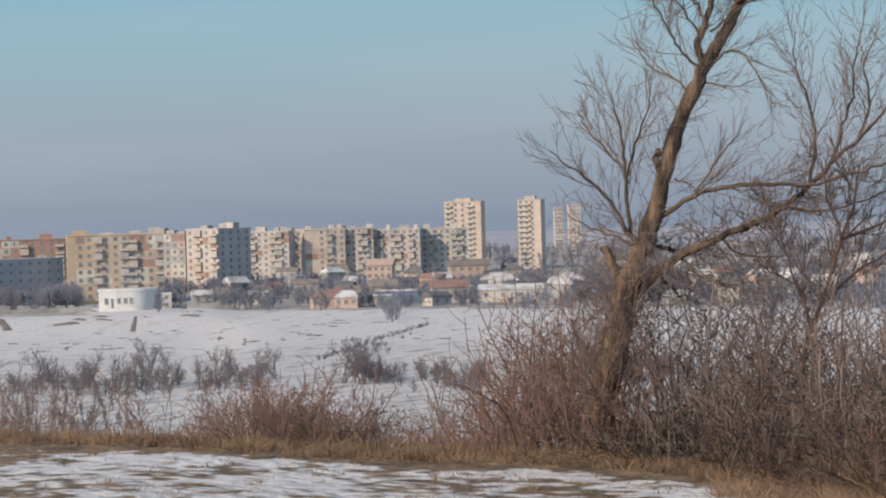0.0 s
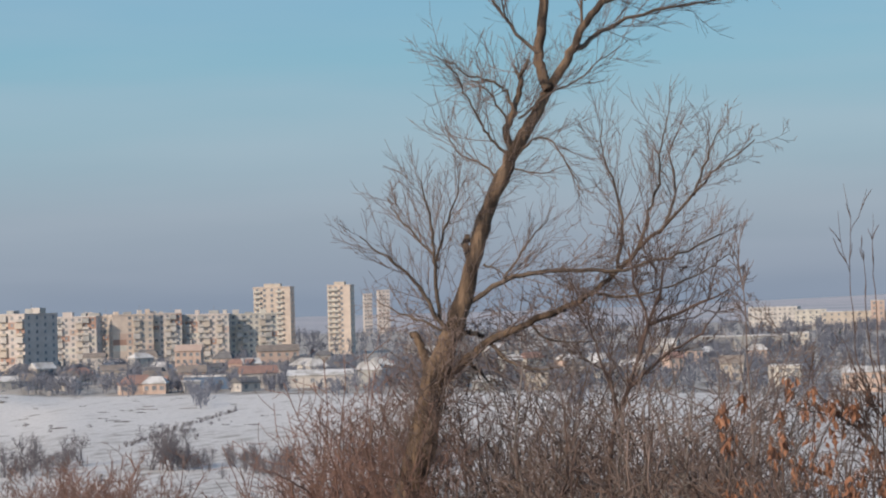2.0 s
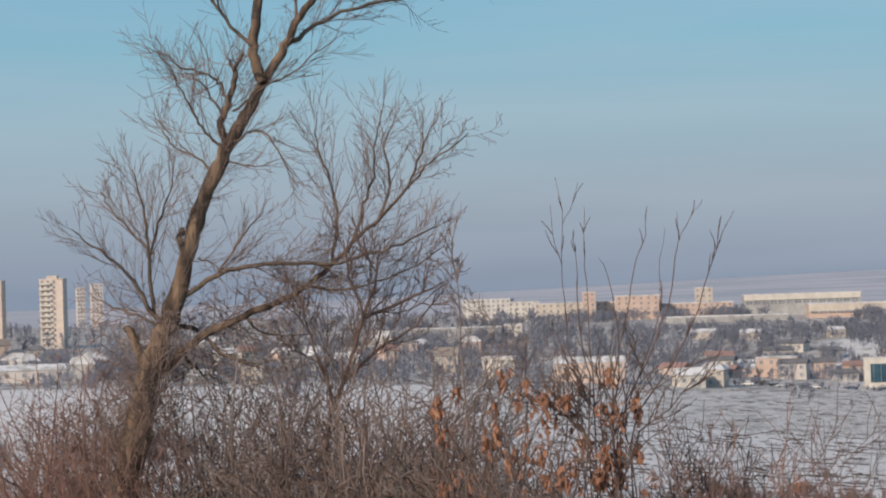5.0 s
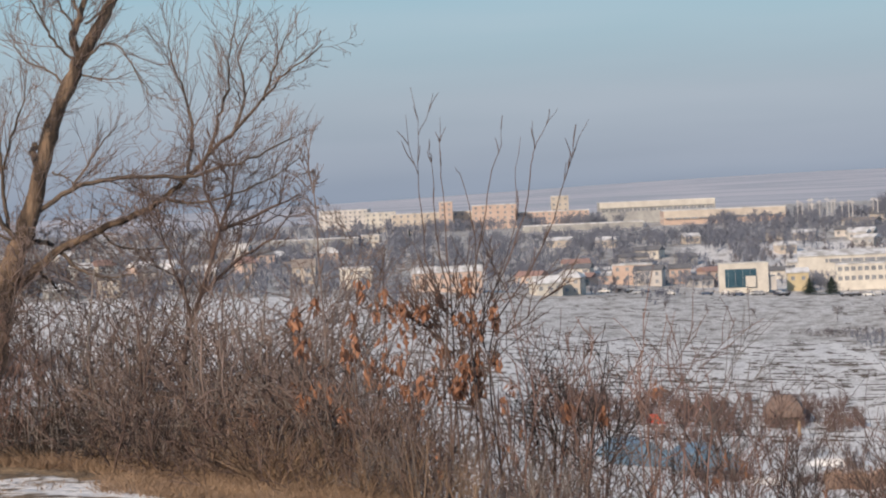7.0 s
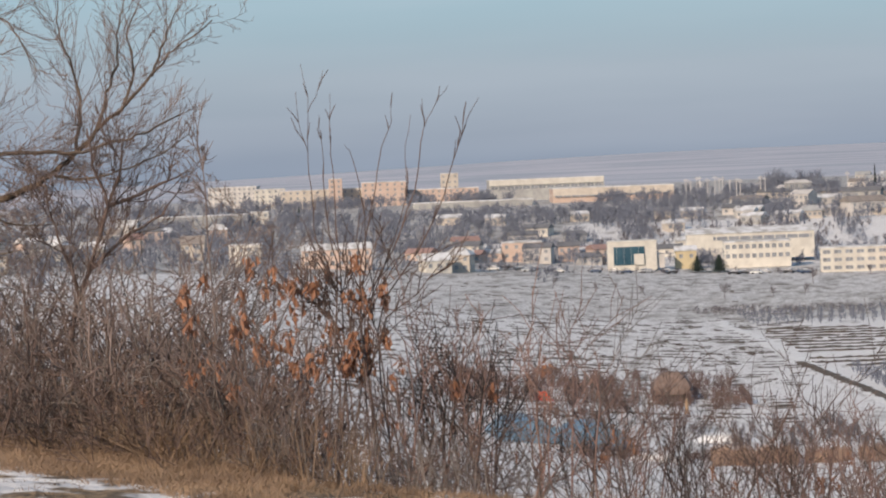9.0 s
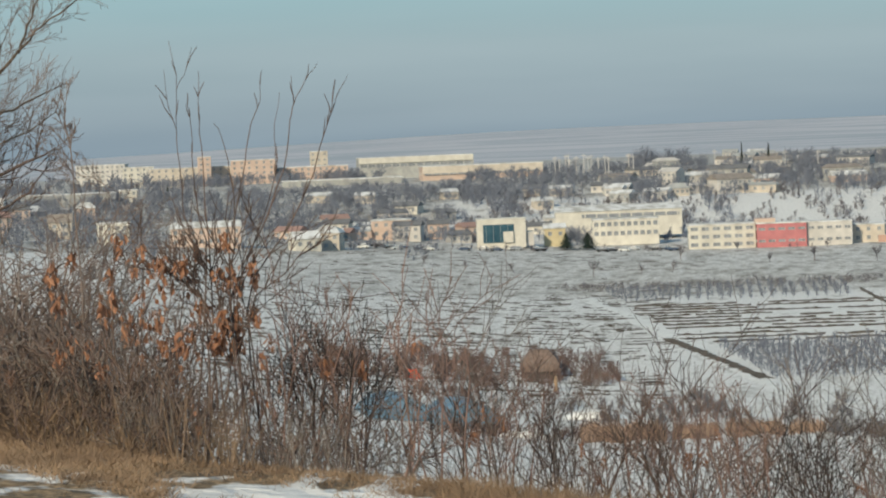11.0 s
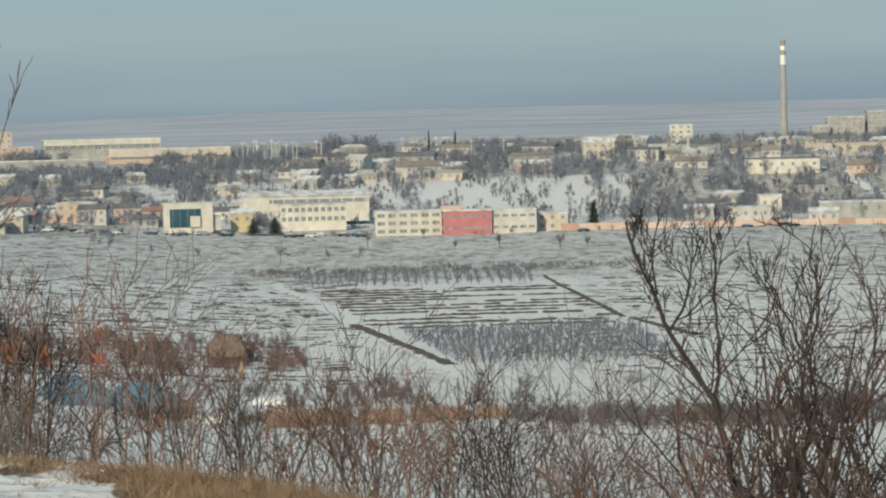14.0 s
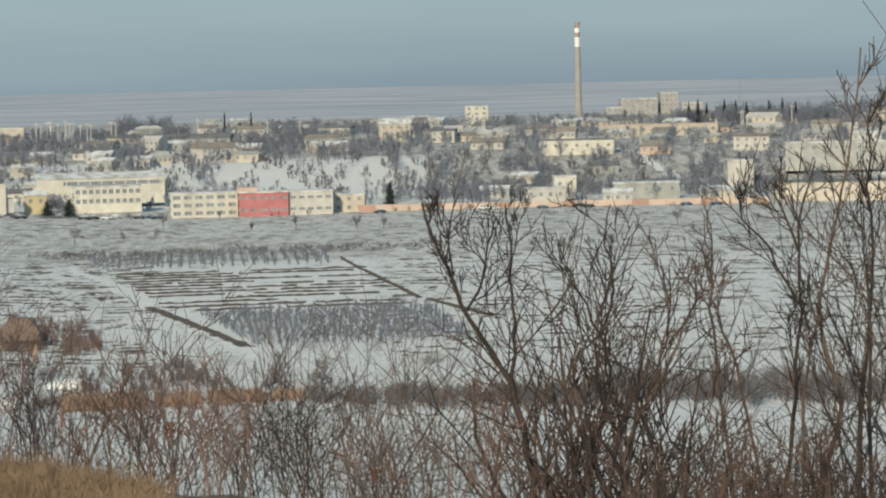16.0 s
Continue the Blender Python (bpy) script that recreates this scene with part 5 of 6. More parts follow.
def smooth_path(pts, per=4):
    """A Catmull-Rom line through the given places."""
    p = [2 * pts[0] - pts[1], *pts, 2 * pts[-1] - pts[-2]]
    out = []
    for i in range(1, len(p) - 2):
        for k in range(per):
            t = k / per
            out.append(0.5 * (2 * p[i] + (p[i + 1] - p[i - 1]) * t + (2 * p[i - 1] - 5 * p[i] + 4 * p[i + 1] - p[i + 2]) * t * t + (3 * p[i] - p[i - 1] - 3 * p[i + 1] + p[i + 2]) * t ** 3))
    out.append(pts[-1])
    return np.array(out)


def limb(name, r0, r1, *places):
    """A limb through places given as metres to the side of the root and up; it swings a little towards or away from the path."""
    n = len(places)
    if name == "trunk":
        depth = np.zeros(n)
    else:
        depth = np.linspace(0, tree_rs.uniform(-0.5, 0.5), n) * (0.3 if r0 > 0.03 else 1.0)
    pts = [np.array((u, dd, v)) for (u, v), dd in zip(places, depth)]
    path = smooth_path(pts)
    path[1:-1] += tree_rs.normal(0, 0.006, (len(path) - 2, 3))
    s = Sticks()
    if name == "trunk":
        k = np.linspace(0, 1, len(path))
        r0 = np.interp(k, (0, 0.1, 0.35, 0.5, 0.7, 1.0), (0.125, 0.105, 0.088, 0.068, 0.052, 0.05)) * (1 + 0.07 * np.sin(k * 37) + tree_rs.normal(0, 0.035, len(path)))
    s.add(path, r0, r1, 14 if name == "trunk" else 8 if r0 > 0.02 else 5)
    if name == "trunk":
        flare = np.array(s.v)
        low = np.clip(1 - flare[:, 2] / 0.35, 0, 1)
        flare[:, :2] *= (1 + 0.55 * low ** 2)[:, None]
        s.v = [tuple(q) for q in flare]
    made = s.object(name, BARK if name == "trunk" or r0 > 0.025 else LIMB, tree)
    length = float(np.linalg.norm(np.diff(path, axis=0), axis=1).sum())
    if name == "trunk":
        return
    own = Sticks()
    if r0 > 0.03:
        if name == "limb" and length > 1:
            shoots(tree_rs, own, path, 0.010, 46, 0.46, 2, 0.11, (25, 70), 0.2, 0.0021, 0.07, None, 0.13)
            own.object("twig_spray", TWIG, made)["kind"] = "stuff"
        return
    fine = 0.0019
    shoots(tree_rs, own, path, min(r0, 0.009), int(6 + length * 17), 0.27 + 0.24 * min(length, 1), 1, 0.11, (16, 52), 0.12, fine, 0.055, None, 0.3)
    own.object("twig_spray", TWIG, made)["kind"] = "stuff"


limb("trunk", 0.115, 0.052, (0.00, -0.00), (0.02, 0.38), (0.12, 0.72), (0.19, 1.05), (0.29, 1.32), (0.38, 1.55), (0.50, 1.96), (0.60, 2.26), (0.69, 2.45), (0.77, 2.63))
limb("main_fork", 0.048, 0.034, (0.77, 2.63), (0.88, 2.79), (0.98, 2.96), (1.05, 3.08))
limb("snapped_leader", 0.040, 0.030, (1.03, 3.05), (0.98, 3.21), (0.97, 3.33), (1.01, 3.56), (1.03, 3.86), (1.06, 4.09))
limb("leader", 0.034, 0.016, (1.05, 3.08), (1.18, 3.29), (1.26, 3.44), (1.40, 3.63), (1.52, 3.82), (1.66, 4.05))
limb("limb", 0.028, 0.018, (0.77, 2.63), (0.74, 2.80), (0.80, 2.93), (0.84, 3.06), (0.84, 3.16))
limb("limb", 0.014, 0.008, (0.84, 3.15), (0.81, 3.23))
limb("limb", 0.014, 0.008, (0.84, 3.15), (0.89, 3.23))
limb("limb", 0.018, 0.005, (1.23, 3.32), (1.40, 3.44), (1.59, 3.53), (1.86, 3.61), (2.17, 3.66), (2.48, 3.74))
limb("limb", 0.017, 0.006, (1.42, 3.63), (1.63, 3.71), (1.83, 3.80), (2.02, 3.89))
limb("limb", 0.012, 0.005, (1.26, 3.44), (1.28, 3.63), (1.30, 3.82), (1.29, 4.01))
limb("limb", 0.011, 0.005, (1.29, 3.65), (1.42, 3.74), (1.56, 3.86), (1.64, 4.01))
limb("limb", 0.014, 0.004, (0.96, 3.30), (0.79, 3.48), (0.65, 3.71), (0.56, 3.87), (0.47, 4.02))
limb("limb", 0.007, 0.003, (0.77, 3.51), (0.71, 3.66), (0.64, 3.81))
limb("limb", 0.012, 0.004, (0.79, 2.91), (0.74, 3.04), (0.69, 3.10), (0.59, 3.13), (0.49, 3.16), (0.40, 3.24), (0.28, 3.30))
limb("limb", 0.009, 0.004, (0.74, 2.83), (0.66, 3.01), (0.58, 3.12), (0.52, 3.17))
limb("limb", 0.011, 0.003, (0.76, 2.60), (0.63, 2.72), (0.56, 2.84), (0.48, 2.98), (0.42, 3.11), (0.33, 3.23))
limb("limb", 0.009, 0.003, (0.68, 2.45), (0.57, 2.56), (0.44, 2.63), (0.37, 2.73), (0.33, 2.84))
limb("limb", 0.010, 0.004, (0.82, 2.86), (0.92, 2.93), (1.00, 3.01), (1.20, 3.09), (1.35, 3.21), (1.51, 3.32))
limb("limb", 0.009, 0.003, (0.79, 2.58), (0.90, 2.70), (1.00, 2.71), (1.08, 2.62), (1.18, 2.41), (1.22, 2.33))
limb("limb", 0.007, 0.002, (0.78, 2.52), (0.95, 2.48), (1.11, 2.52))
limb("limb", 0.030, 0.022, (0.49, 1.92), (0.45, 1.99), (0.46, 2.08))
limb("limb", 0.020, 0.004, (0.33, 1.40), (0.21, 1.57), (0.08, 1.80), (-0.09, 1.94), (-0.27, 2.09))
limb("limb", 0.016, 0.003, (0.25, 1.50), (0.23, 1.82), (0.22, 2.04), (0.19, 2.29), (0.12, 2.48))
limb("limb", 0.010, 0.003, (0.23, 1.87), (0.30, 2.12), (0.38, 2.34), (0.40, 2.46))
limb("limb", 0.009, 0.003, (0.23, 1.95), (0.09, 2.11), (-0.02, 2.26), (-0.08, 2.37))
limb("limb", 0.012, 0.003, (0.33, 1.41), (0.15, 1.51), (-0.02, 1.57), (-0.17, 1.67))
limb("limb", 0.034, 0.026, (0.20, 1.08), (0.15, 1.25), (0.10, 1.38), (0.07, 1.44))
limb("limb", 0.030, 0.016, (0.24, 1.21), (0.30, 1.34), (0.40, 1.43), (0.55, 1.39))
limb("limb", 0.031, 0.004, (0.25, 1.12), (0.43, 1.25), (0.62, 1.38), (0.85, 1.48), (1.08, 1.57), (1.28, 1.68), (1.43, 1.79), (1.59, 1.94), (1.79, 2.13), (1.98, 2.31), (2.14, 2.48), (2.40, 2.67))
limb("limb", 0.020, 0.006, (0.43, 1.61), (0.67, 1.76), (0.86, 1.81), (1.17, 1.83), (1.43, 1.81), (1.67, 1.86), (1.90, 1.93), (2.13, 2.04))
limb("limb", 0.010, 0.003, (0.69, 1.78), (0.79, 1.92), (0.89, 2.05), (1.01, 2.18))
limb("limb", 0.008, 0.003, (0.56, 1.88), (0.65, 1.84), (0.70, 1.79))
limb("limb", 0.014, 0.003, (1.46, 1.81), (1.50, 2.09), (1.47, 2.38), (1.39, 2.59), (1.39, 2.84))
limb("limb", 0.014, 0.003, (1.60, 1.95), (1.69, 2.20), (1.75, 2.39), (1.79, 2.66), (1.85, 2.89))
limb("limb", 0.012, 0.003, (1.79, 2.13), (1.88, 2.35), (1.87, 2.62), (1.96, 2.81))
limb("limb", 0.010, 0.003, (1.99, 2.31), (2.05, 2.54), (2.13, 2.73))
limb("limb", 0.012, 0.003, (1.28, 1.68), (1.47, 1.64), (1.66, 1.66), (1.93, 1.76), (2.17, 1.91))
limb("limb", 0.010, 0.003, (0.85, 1.48), (0.97, 1.38), (1.16, 1.34), (1.39, 1.35))
limb("limb", 0.014, 0.004, (0.59, 1.35), (0.70, 1.24), (0.83, 1.18), (1.04, 1.19))
limb("limb", 0.012, 0.003, (0.43, 1.26), (0.54, 1.13), (0.69, 1.05))
# epicormic shoots along the trunk
trunk_line = smooth_path([np.array((0.38, 0, 1.55)), np.array((0.60, 0, 2.26)), np.array((0.77, 0, 2.63)), np.array((1.05, 0, 3.08)), np.array((1.30, 0, 3.45))])
shoots(tree_rs, tree_twigs, trunk_line, 0.006, 80, 0.42, 1, 0.10, (35, 70), 0.0, 0.0017, 0.08, None, 0.07)
low_line = smooth_path([np.array((0.02, 0, 0.3)), np.array((0.12, 0, 0.72)), np.array((0.29, 0, 1.32))])
shoots(tree_rs, tree_twigs, low_line, 0.006, 120, 0.55, 1, 0.15, (30, 80), 0.0, 0.0017, 0.16, None, 0.08)
crotch_line = smooth_path([np.array((0.16, 0, 0.95)), np.array((0.30, 0, 1.16)), np.array((0.62, 0.05, 1.38)), np.array((1.08, 0.05, 1.57)), np.array((1.45, 0.05, 1.80))])
shoots(tree_rs, tree_twigs, crotch_line, 0.012, 74, 0.66, 2, 0.0, (35, 105), 0.0, 0.0025, 0.16, None, 0.12)
tree_twigs.object("twig_work", TWIG, tree)["kind"] = "stuff"


# ---- shrubs ----
def shrub(name, label, category, seed, stems, height, spread, radius, mat, side=9, level=1, arch=0.0, length=0.4, lean=(0, 0), thin=0.0029, start=0.2, angle=(35, 75), foot=0.2, leaves=0, group="",
          shake=0.15, shrink=0.32, leaf_to=0.7, even=0.62, leaf_from=0.45, twist=0.24, split=0):
    """A bare shrub: stems that fan from one foot, with side twigs, and hanging dead leaves where there are any."""
    rs = np.random.RandomState(seed)
    root = thing(name, 0, 0, 0, 0, label, category, group)
    st, tw, lf, ends = Sticks(), Sticks(), Sticks(), []
    for i in range(stems):
        a = rs.uniform(0, 2 * math.pi)
        r = foot * math.sqrt(rs.uniform())
        p = np.array((r * math.cos(a), r * math.sin(a), -0.15))
        out = rs.uniform(0, spread)
        d = np.array((math.cos(a) * out + lean[0], math.sin(a) * out + lean[1], 1.0))
        h = height * rs.uniform(even, 1.05)
        path = wander(rs, p, d, h * 1.1, 8, shake, -arch * rs.uniform(0.3, 1.2))
        rr = radius * rs.uniform(0.6, 1.2)
        own = Sticks() if split else st
        own.add(path, rr, thin, 5 if split else 4)
        if split:
            stick = own.object("stem", mat, root)
        mine = Sticks() if split == 2 else tw
        shoots(rs, mine, path, rr * 0.7, side, length * rs.uniform(0.7, 1.2), level, 0.10, angle, start, thin, twist, ends, shrink)
        if split == 2:
            mine.object("twig_spray", mat, stick)["kind"] = "stuff"
        ends.append((path[-1], unit(path[-1] - path[-2])))
    if split < 2:
        o = len(st.v)
        st.f += [tuple(k + o for k in q) for q in tw.f]
        st.v += tw.v
        st.object("branchwork", mat, root)["kind"] = "stuff"
    if leaves:
        low = [e for e in ends if leaf_from * height < e[0][2] < leaf_to * height] or ends
        for i in range(leaves):
            p, d = low[rs.randint(len(low))]
            p = p + rs.normal(0, 0.01, 3)
            for k in range(rs.randint(7, 15)):
                q = p + np.array((rs.normal(0, 0.014), rs.normal(0, 0.014), -rs.uniform(0.0, 0.095)))
                e = q + np.array((rs.normal(0, 0.016), rs.normal(0, 0.016), -rs.uniform(0.03, 0.06)))
                lf.leaf(q, e, rs.uniform(0.009, 0.016), unit(rs.normal(0, 1, 3)))
        lf.object("foliage", DEAD_LEAF, root, "rust-orange dead leaves", smooth=False)["kind"] = "stuff"
    return root


def forked_shrub(name, label, category, seed, stems, height, spread, radius, mat, level=2, foot=0.2, lean=(0, 0), thin=0.0028, lift=0.14, crook=0.14, group="", even=0.65, kids=(3, 6), angle=(28, 55), leaves=0, low=0.3, high=0.8, split=True):
    """A bare shrub of crooked stems that fork into ascending twigs; a few clusters of dead leaves where there are any."""
    rs = np.random.RandomState(seed)
    root = thing(name, 0, 0, 0, 0, label, category, group)
    ends, one, two = [], Sticks(), Sticks()
    for i in range(stems):
        a = rs.uniform(0, 2 * math.pi)
        r = foot * math.sqrt(rs.uniform())
        out = rs.uniform(0.1, 1) * spread
        own, spray = (Sticks(), Sticks()) if split else (one, two)
        fork(rs, own, (r * math.cos(a), r * math.sin(a), -0.15), (math.cos(a) * out + lean[0], math.sin(a) * out + lean[1], 1.0), height * rs.uniform(even, 1.05), radius * rs.uniform(0.7, 1.2), level, thin, lift, crook, ends, kids, angle, spray)
        if split:
            spray.object("twig_spray", mat, own.object("stem", mat, root))["kind"] = "stuff"
    if not split:
        one.object("branchwork", mat, root)["kind"] = "stuff"
        two.object("twig_spray", mat, root)["kind"] = "stuff"
    if leaves:
        dress(rs, root, [e for e in ends if low * height < e[0][2] < high * height and math.hypot(e[0][0], e[0][1]) < 0.2 * height] or ends, leaves)
    return root


def dress(rs, root, spots, leaves):
    lf = Sticks()
    for i in range(leaves):
        p, d = spots[rs.randint(len(spots))]
        for k in range(rs.randint(8, 16)):
            q = p + np.array((rs.normal(0, 0.014), rs.normal(0, 0.014), -rs.uniform(0.0, 0.095)))
            e = q + np.array((rs.normal(0, 0.016), rs.normal(0, 0.016), -rs.uniform(0.03, 0.06)))
            lf.leaf(q, e, rs.uniform(0.009, 0.016), unit(rs.normal(0, 1, 3)))
    lf.object("foliage", DEAD_LEAF, root, "rust-orange dead leaves", smooth=False)["kind"] = "stuff"


def led_sapling(label, bearing, d, seed, mat, *stems, name="crooked_sapling", category="sapling", group="crooked saplings on the slope", dense=8, reach=0.42, leaves=0, band=(0.0, 0.0), bushy=9.0):
    """A sapling whose main stems run through places given as metres to the side and above the hilltop."""
    rs = np.random.RandomState(seed)
    x, y = polar(bearing, d)
    z0 = gz(x, y)
    root = thing(name, x, y, z0, -bearing, label, category, group)
    spots = []
    for r0, r1, places in stems:
        depth = np.linspace(0, rs.uniform(-0.2, 0.2), len(places))
        path = smooth_path([np.array((u, dd, v - z0)) for (u, v), dd in zip(places, depth)], 3)
        path[1:-1] += rs.normal(0, 0.007 if bushy > 2 else 0.003, (len(path) - 2, 3))
        s = Sticks()
        s.add(path, r0, r1, 6)
        made = s.object("stem", mat, root)
        tw = Sticks()
        n, a = len(path) - 1, rs.uniform(0, 6)
        length = float(np.linalg.norm(np.diff(path, axis=0), axis=1).sum())
        spots += [(q, None) for q in path if band[0] < q[2] + z0 < band[1]]
        for c in range(int(3 + length * dense)):
            f = 0.15 + 0.85 * rs.uniform()
            i = min(int(f * n), n - 1)
            if path[i][2] + z0 > bushy and rs.uniform() < 0.72:
                continue
            t = unit(path[i + 1] - path[i])
            a += 2.4
            side = unit(np.cross(t, (math.cos(a), math.sin(a), 0.2)))
            w = radians(rs.uniform(12, 28) if path[i][2] + z0 > bushy else rs.uniform(25, 60))
            fork(rs, tw, path[i], t * math.cos(w) + side * math.sin(w), (reach - 0.48 * reach * f) * rs.uniform(0.5, 1.2) * (0.45 if path[i][2] + z0 > bushy else 1.0), max(r0 * (1 - f) * 0.5, 0.0036), 0 if path[i][2] + z0 > bushy else 1 if rs.uniform() < 0.8 else 2, 0.0027, 0.2, 0.14)
        tw.object("twig_spray", mat, made)["kind"] = "stuff"
    if leaves:
        dress(rs, root, [(q + rs.normal(0, 0.05, 3), None) for q, _ in spots], leaves)
    return root


def plant(src, spots, tall=1.0, seed=0, turning=True):
    """Sets the sources out at (bearing, metres past the brow, size); the sources themselves take the first places."""
    rs = random.Random(seed)
    for i, (b, past, size) in enumerate(spots):
        d = float(brow(b)) + past
        x, y = polar(b, d)
        k = size * tall
        m = pose(x, y, gz(x, y), 0, 0, rs.uniform(0, 360) if turning else -b) @ Matrix.Scale(k, 4)
        if i < len(src):
            src[i].matrix_basis = m
        else:
            ob = src[i % len(src)]
            c = copy_thing(ob, m)
            c.matrix_basis = m


def scatter(seed, n, b0, b1, p0, p1, s0, s1):
    rs = random.Random(seed)
    return [(b0 + (b1 - b0) * (i + rs.uniform(0, 1)) / n, rs.uniform(p0, p1), rs.uniform(s0, s1)) for i in range(n)]


# tangled grey thicket beside the tree
G = "thicket along the brow"
thicket = [forked_shrub("thicket_shrub", "tangled grey-brown bare shrub with arching stems", "shrub", 100 + i, 5, 1.5, 0.62, 0.012, (TWIG, BROWN_TWIG, GREY_TWIG, TWIG)[i], 2, 0.3, crook=0.22, lift=0.07, thin=0.0036, group=G, kids=(3, 6), angle=(30, 65)) for i in range(4)]
plant(thicket[:3], scatter(1, 17, 4.0, 11.8, 0.5, 2.4, 0.66, 0.98), seed=1)
plant(thicket[3:], scatter(2, 7, 4.6, 12, 2.4, 4.4, 1.0, 1.2) + [(6.9, 1.6, 0.98), (7.5, 2.2, 1.05), (8.7, 1.8, 1.0), (9.4, 1.0, 0.95), (10.2, 1.4, 0.98), (9.9, 0.8, 0.85)], seed=1)
low_mess = [forked_shrub("low_scrub", "dense low scrub of dead brown stalks", "shrub", 120 + i, 8, 0.62, 0.8, 0.008, (BROWN_TWIG, GREY_TWIG, BROWN_TWIG)[i], 2, 0.35, crook=0.2, lift=0.04, thin=0.003, group=G, kids=(3, 6), angle=(30, 70), split=False) for i in range(3)]
plant(low_mess, scatter(3, 22, 3.6, 12.8, 0.1, 1.2, 0.75, 1.15) + scatter(31, 8, 12.8, 18, 0.2, 1.6, 0.6, 0.9) + scatter(33, 6, 8.6, 11.3, 0.4, 1.3, 1.0, 1.35), seed=2)
# heap of dead branches at the tree's foot
heap = [shrub("dead_branches", "dark heap of dead branches beside the trunk", "brushwood", 130 + i, 20, 0.75, 1.3, 0.007, DARK_TWIG, 8, 1, 0.05, 0.3, foot=0.3) for i in range(2)]
plant(heap, [(4.25, 0.5, 0.9), (5.0, 0.7, 0.85), (4.6, 0.9, 0.8), (5.7, 0.6, 0.8), (8.6, 0.5, 0.7), (7.2, 0.5, 0.7), (4.9, 0.4, 0.6), (-3.0, 0.7, 0.5), (-2.6, 0.9, 0.45)], seed=3)
# a fallen branch that leans against the thicket
x, y = polar(4.05, 16.6)
fallen = thing("fallen_branch", x, y, gz(x, y), -4.05, "long dead branch leaning out of the brushwood", "branch")
st = Sticks()
st.add(smooth_path([np.array(q) for q in ((-0.12, -0.1, 0.0), (0.2, 0.0, 0.2), (0.52, 0.1, 0.42), (0.78, 0.2, 0.58))]), 0.014, 0.007, 6)
fb = st.object("stem", LIMB, fallen)
st = Sticks()
shoots(np.random.RandomState(9), st, np.array(((0.2, 0.0, 0.2), (0.52, 0.1, 0.42), (0.78, 0.2, 0.58))), 0.006, 6, 0.3, 0, 0.05, (25, 55), 0.2, 0.003)
st.object("twig_spray", TWIG, fb)["kind"] = "stuff"
# red-stemmed shrub before the tree
red = [shrub("red_stemmed_shrub", "upright shrub of thin reddish-brown stems", "shrub", 140 + i, 16, 1.25, 0.38, 0.006, RED_TWIG, 8, 1, 0.0, 0.36, group="red-stemmed shrubs", foot=0.28) for i in range(3)]
plant(red, [(1.5, 0.9, 0.95), (2.2, 0.6, 1.15), (2.8, 0.2, 0.95), (2.5, 1.2, 1.2), (1.9, 1.5, 0.95), (2.9, 0.9, 0.9), (0.9, 1.5, 0.72), (3.5, 0.6, 0.8), (1.2, 0.3, 0.5), (2.0, 0.2, 0.5), (2.75, -0.1, 0.6), (3.8, 0.2, 0.7)], seed=4)
whips = [shrub("whip_shrub", "sparse clump of long reddish whips", "shrub", 150 + i, 6, 1.15, 0.4, 0.0055, RED_TWIG, 4, 0, 0.0, 0.3, lean=(-0.32, 0), foot=0.15) for i in range(2)]
plant(whips, [(0.75, 1.8, 0.95), (1.3, 1.4, 1.1), (0.2, 2.4, 0.75), (0.9, 0.9, 0.6)], seed=5, turning=False)
# low russet bush and sparse weeds farther along the brow
russet = [shrub("russet_bush", "low rounded russet bush on the brow", "shrub", 160 + i, 30, 0.74, 0.8, 0.0055, (RED_TWIG, RED_TWIG)[i], 9, 1, 0.02, 0.28, group="russet bushes", foot=0.35) for i in range(2)]
plant(russet, [(-4.3, 0.7, 0.9), (-3.2, 0.7, 1.0), (-3.7, 1.1, 0.95), (-2.5, 0.8, 0.72), (-4.9, 1.4, 0.9), (-1.7, 1.0, 0.6), (-3.0, 1.6, 0.9), (-0.9, 1.3, 0.55), (-0.2, 1.0, 0.55), (0.6, 0.7, 0.5)], seed=6)
weeds = [shrub("weed_clump", "sparse clump of bare brown weeds", "shrub", 170 + i, 7, 0.95, 0.45, 0.005, (RED_TWIG, TWIG, GREY_TWIG)[i], 6, 1, 0.0, 0.25, group="weeds along the brow", foot=0.25) for i in range(3)]
plant(weeds, scatter(71, 20, -11.8, -8.2, 0.6, 3.5, 0.6, 1.0) + scatter(7, 22, -11, -5.2, 1.6, 5.5, 0.65, 1.15) + scatter(8, 12, -2.4, 1.2, 1.5, 4.5, 0.5, 0.9) + [(-0.6, -2.9, 0.28), (0.2, -2.7, 0.3), (1.0, -2.8, 0.26), (-0.2, -2.6, 0.2)], seed=7)
sap = [shrub("young_sapling", "single thin bare sapling on the slope", "sapling", 180, 1, 2.0, 0.05, 0.011, TWIG, 12, 1, 0.0, 0.4, foot=0.01, start=0.1, angle=(35, 65), shake=0.03, split=2)]
plant(sap, [(-3.92, 6.0, 1.0), (-10.2, 6.5, 0.7)], seed=8)
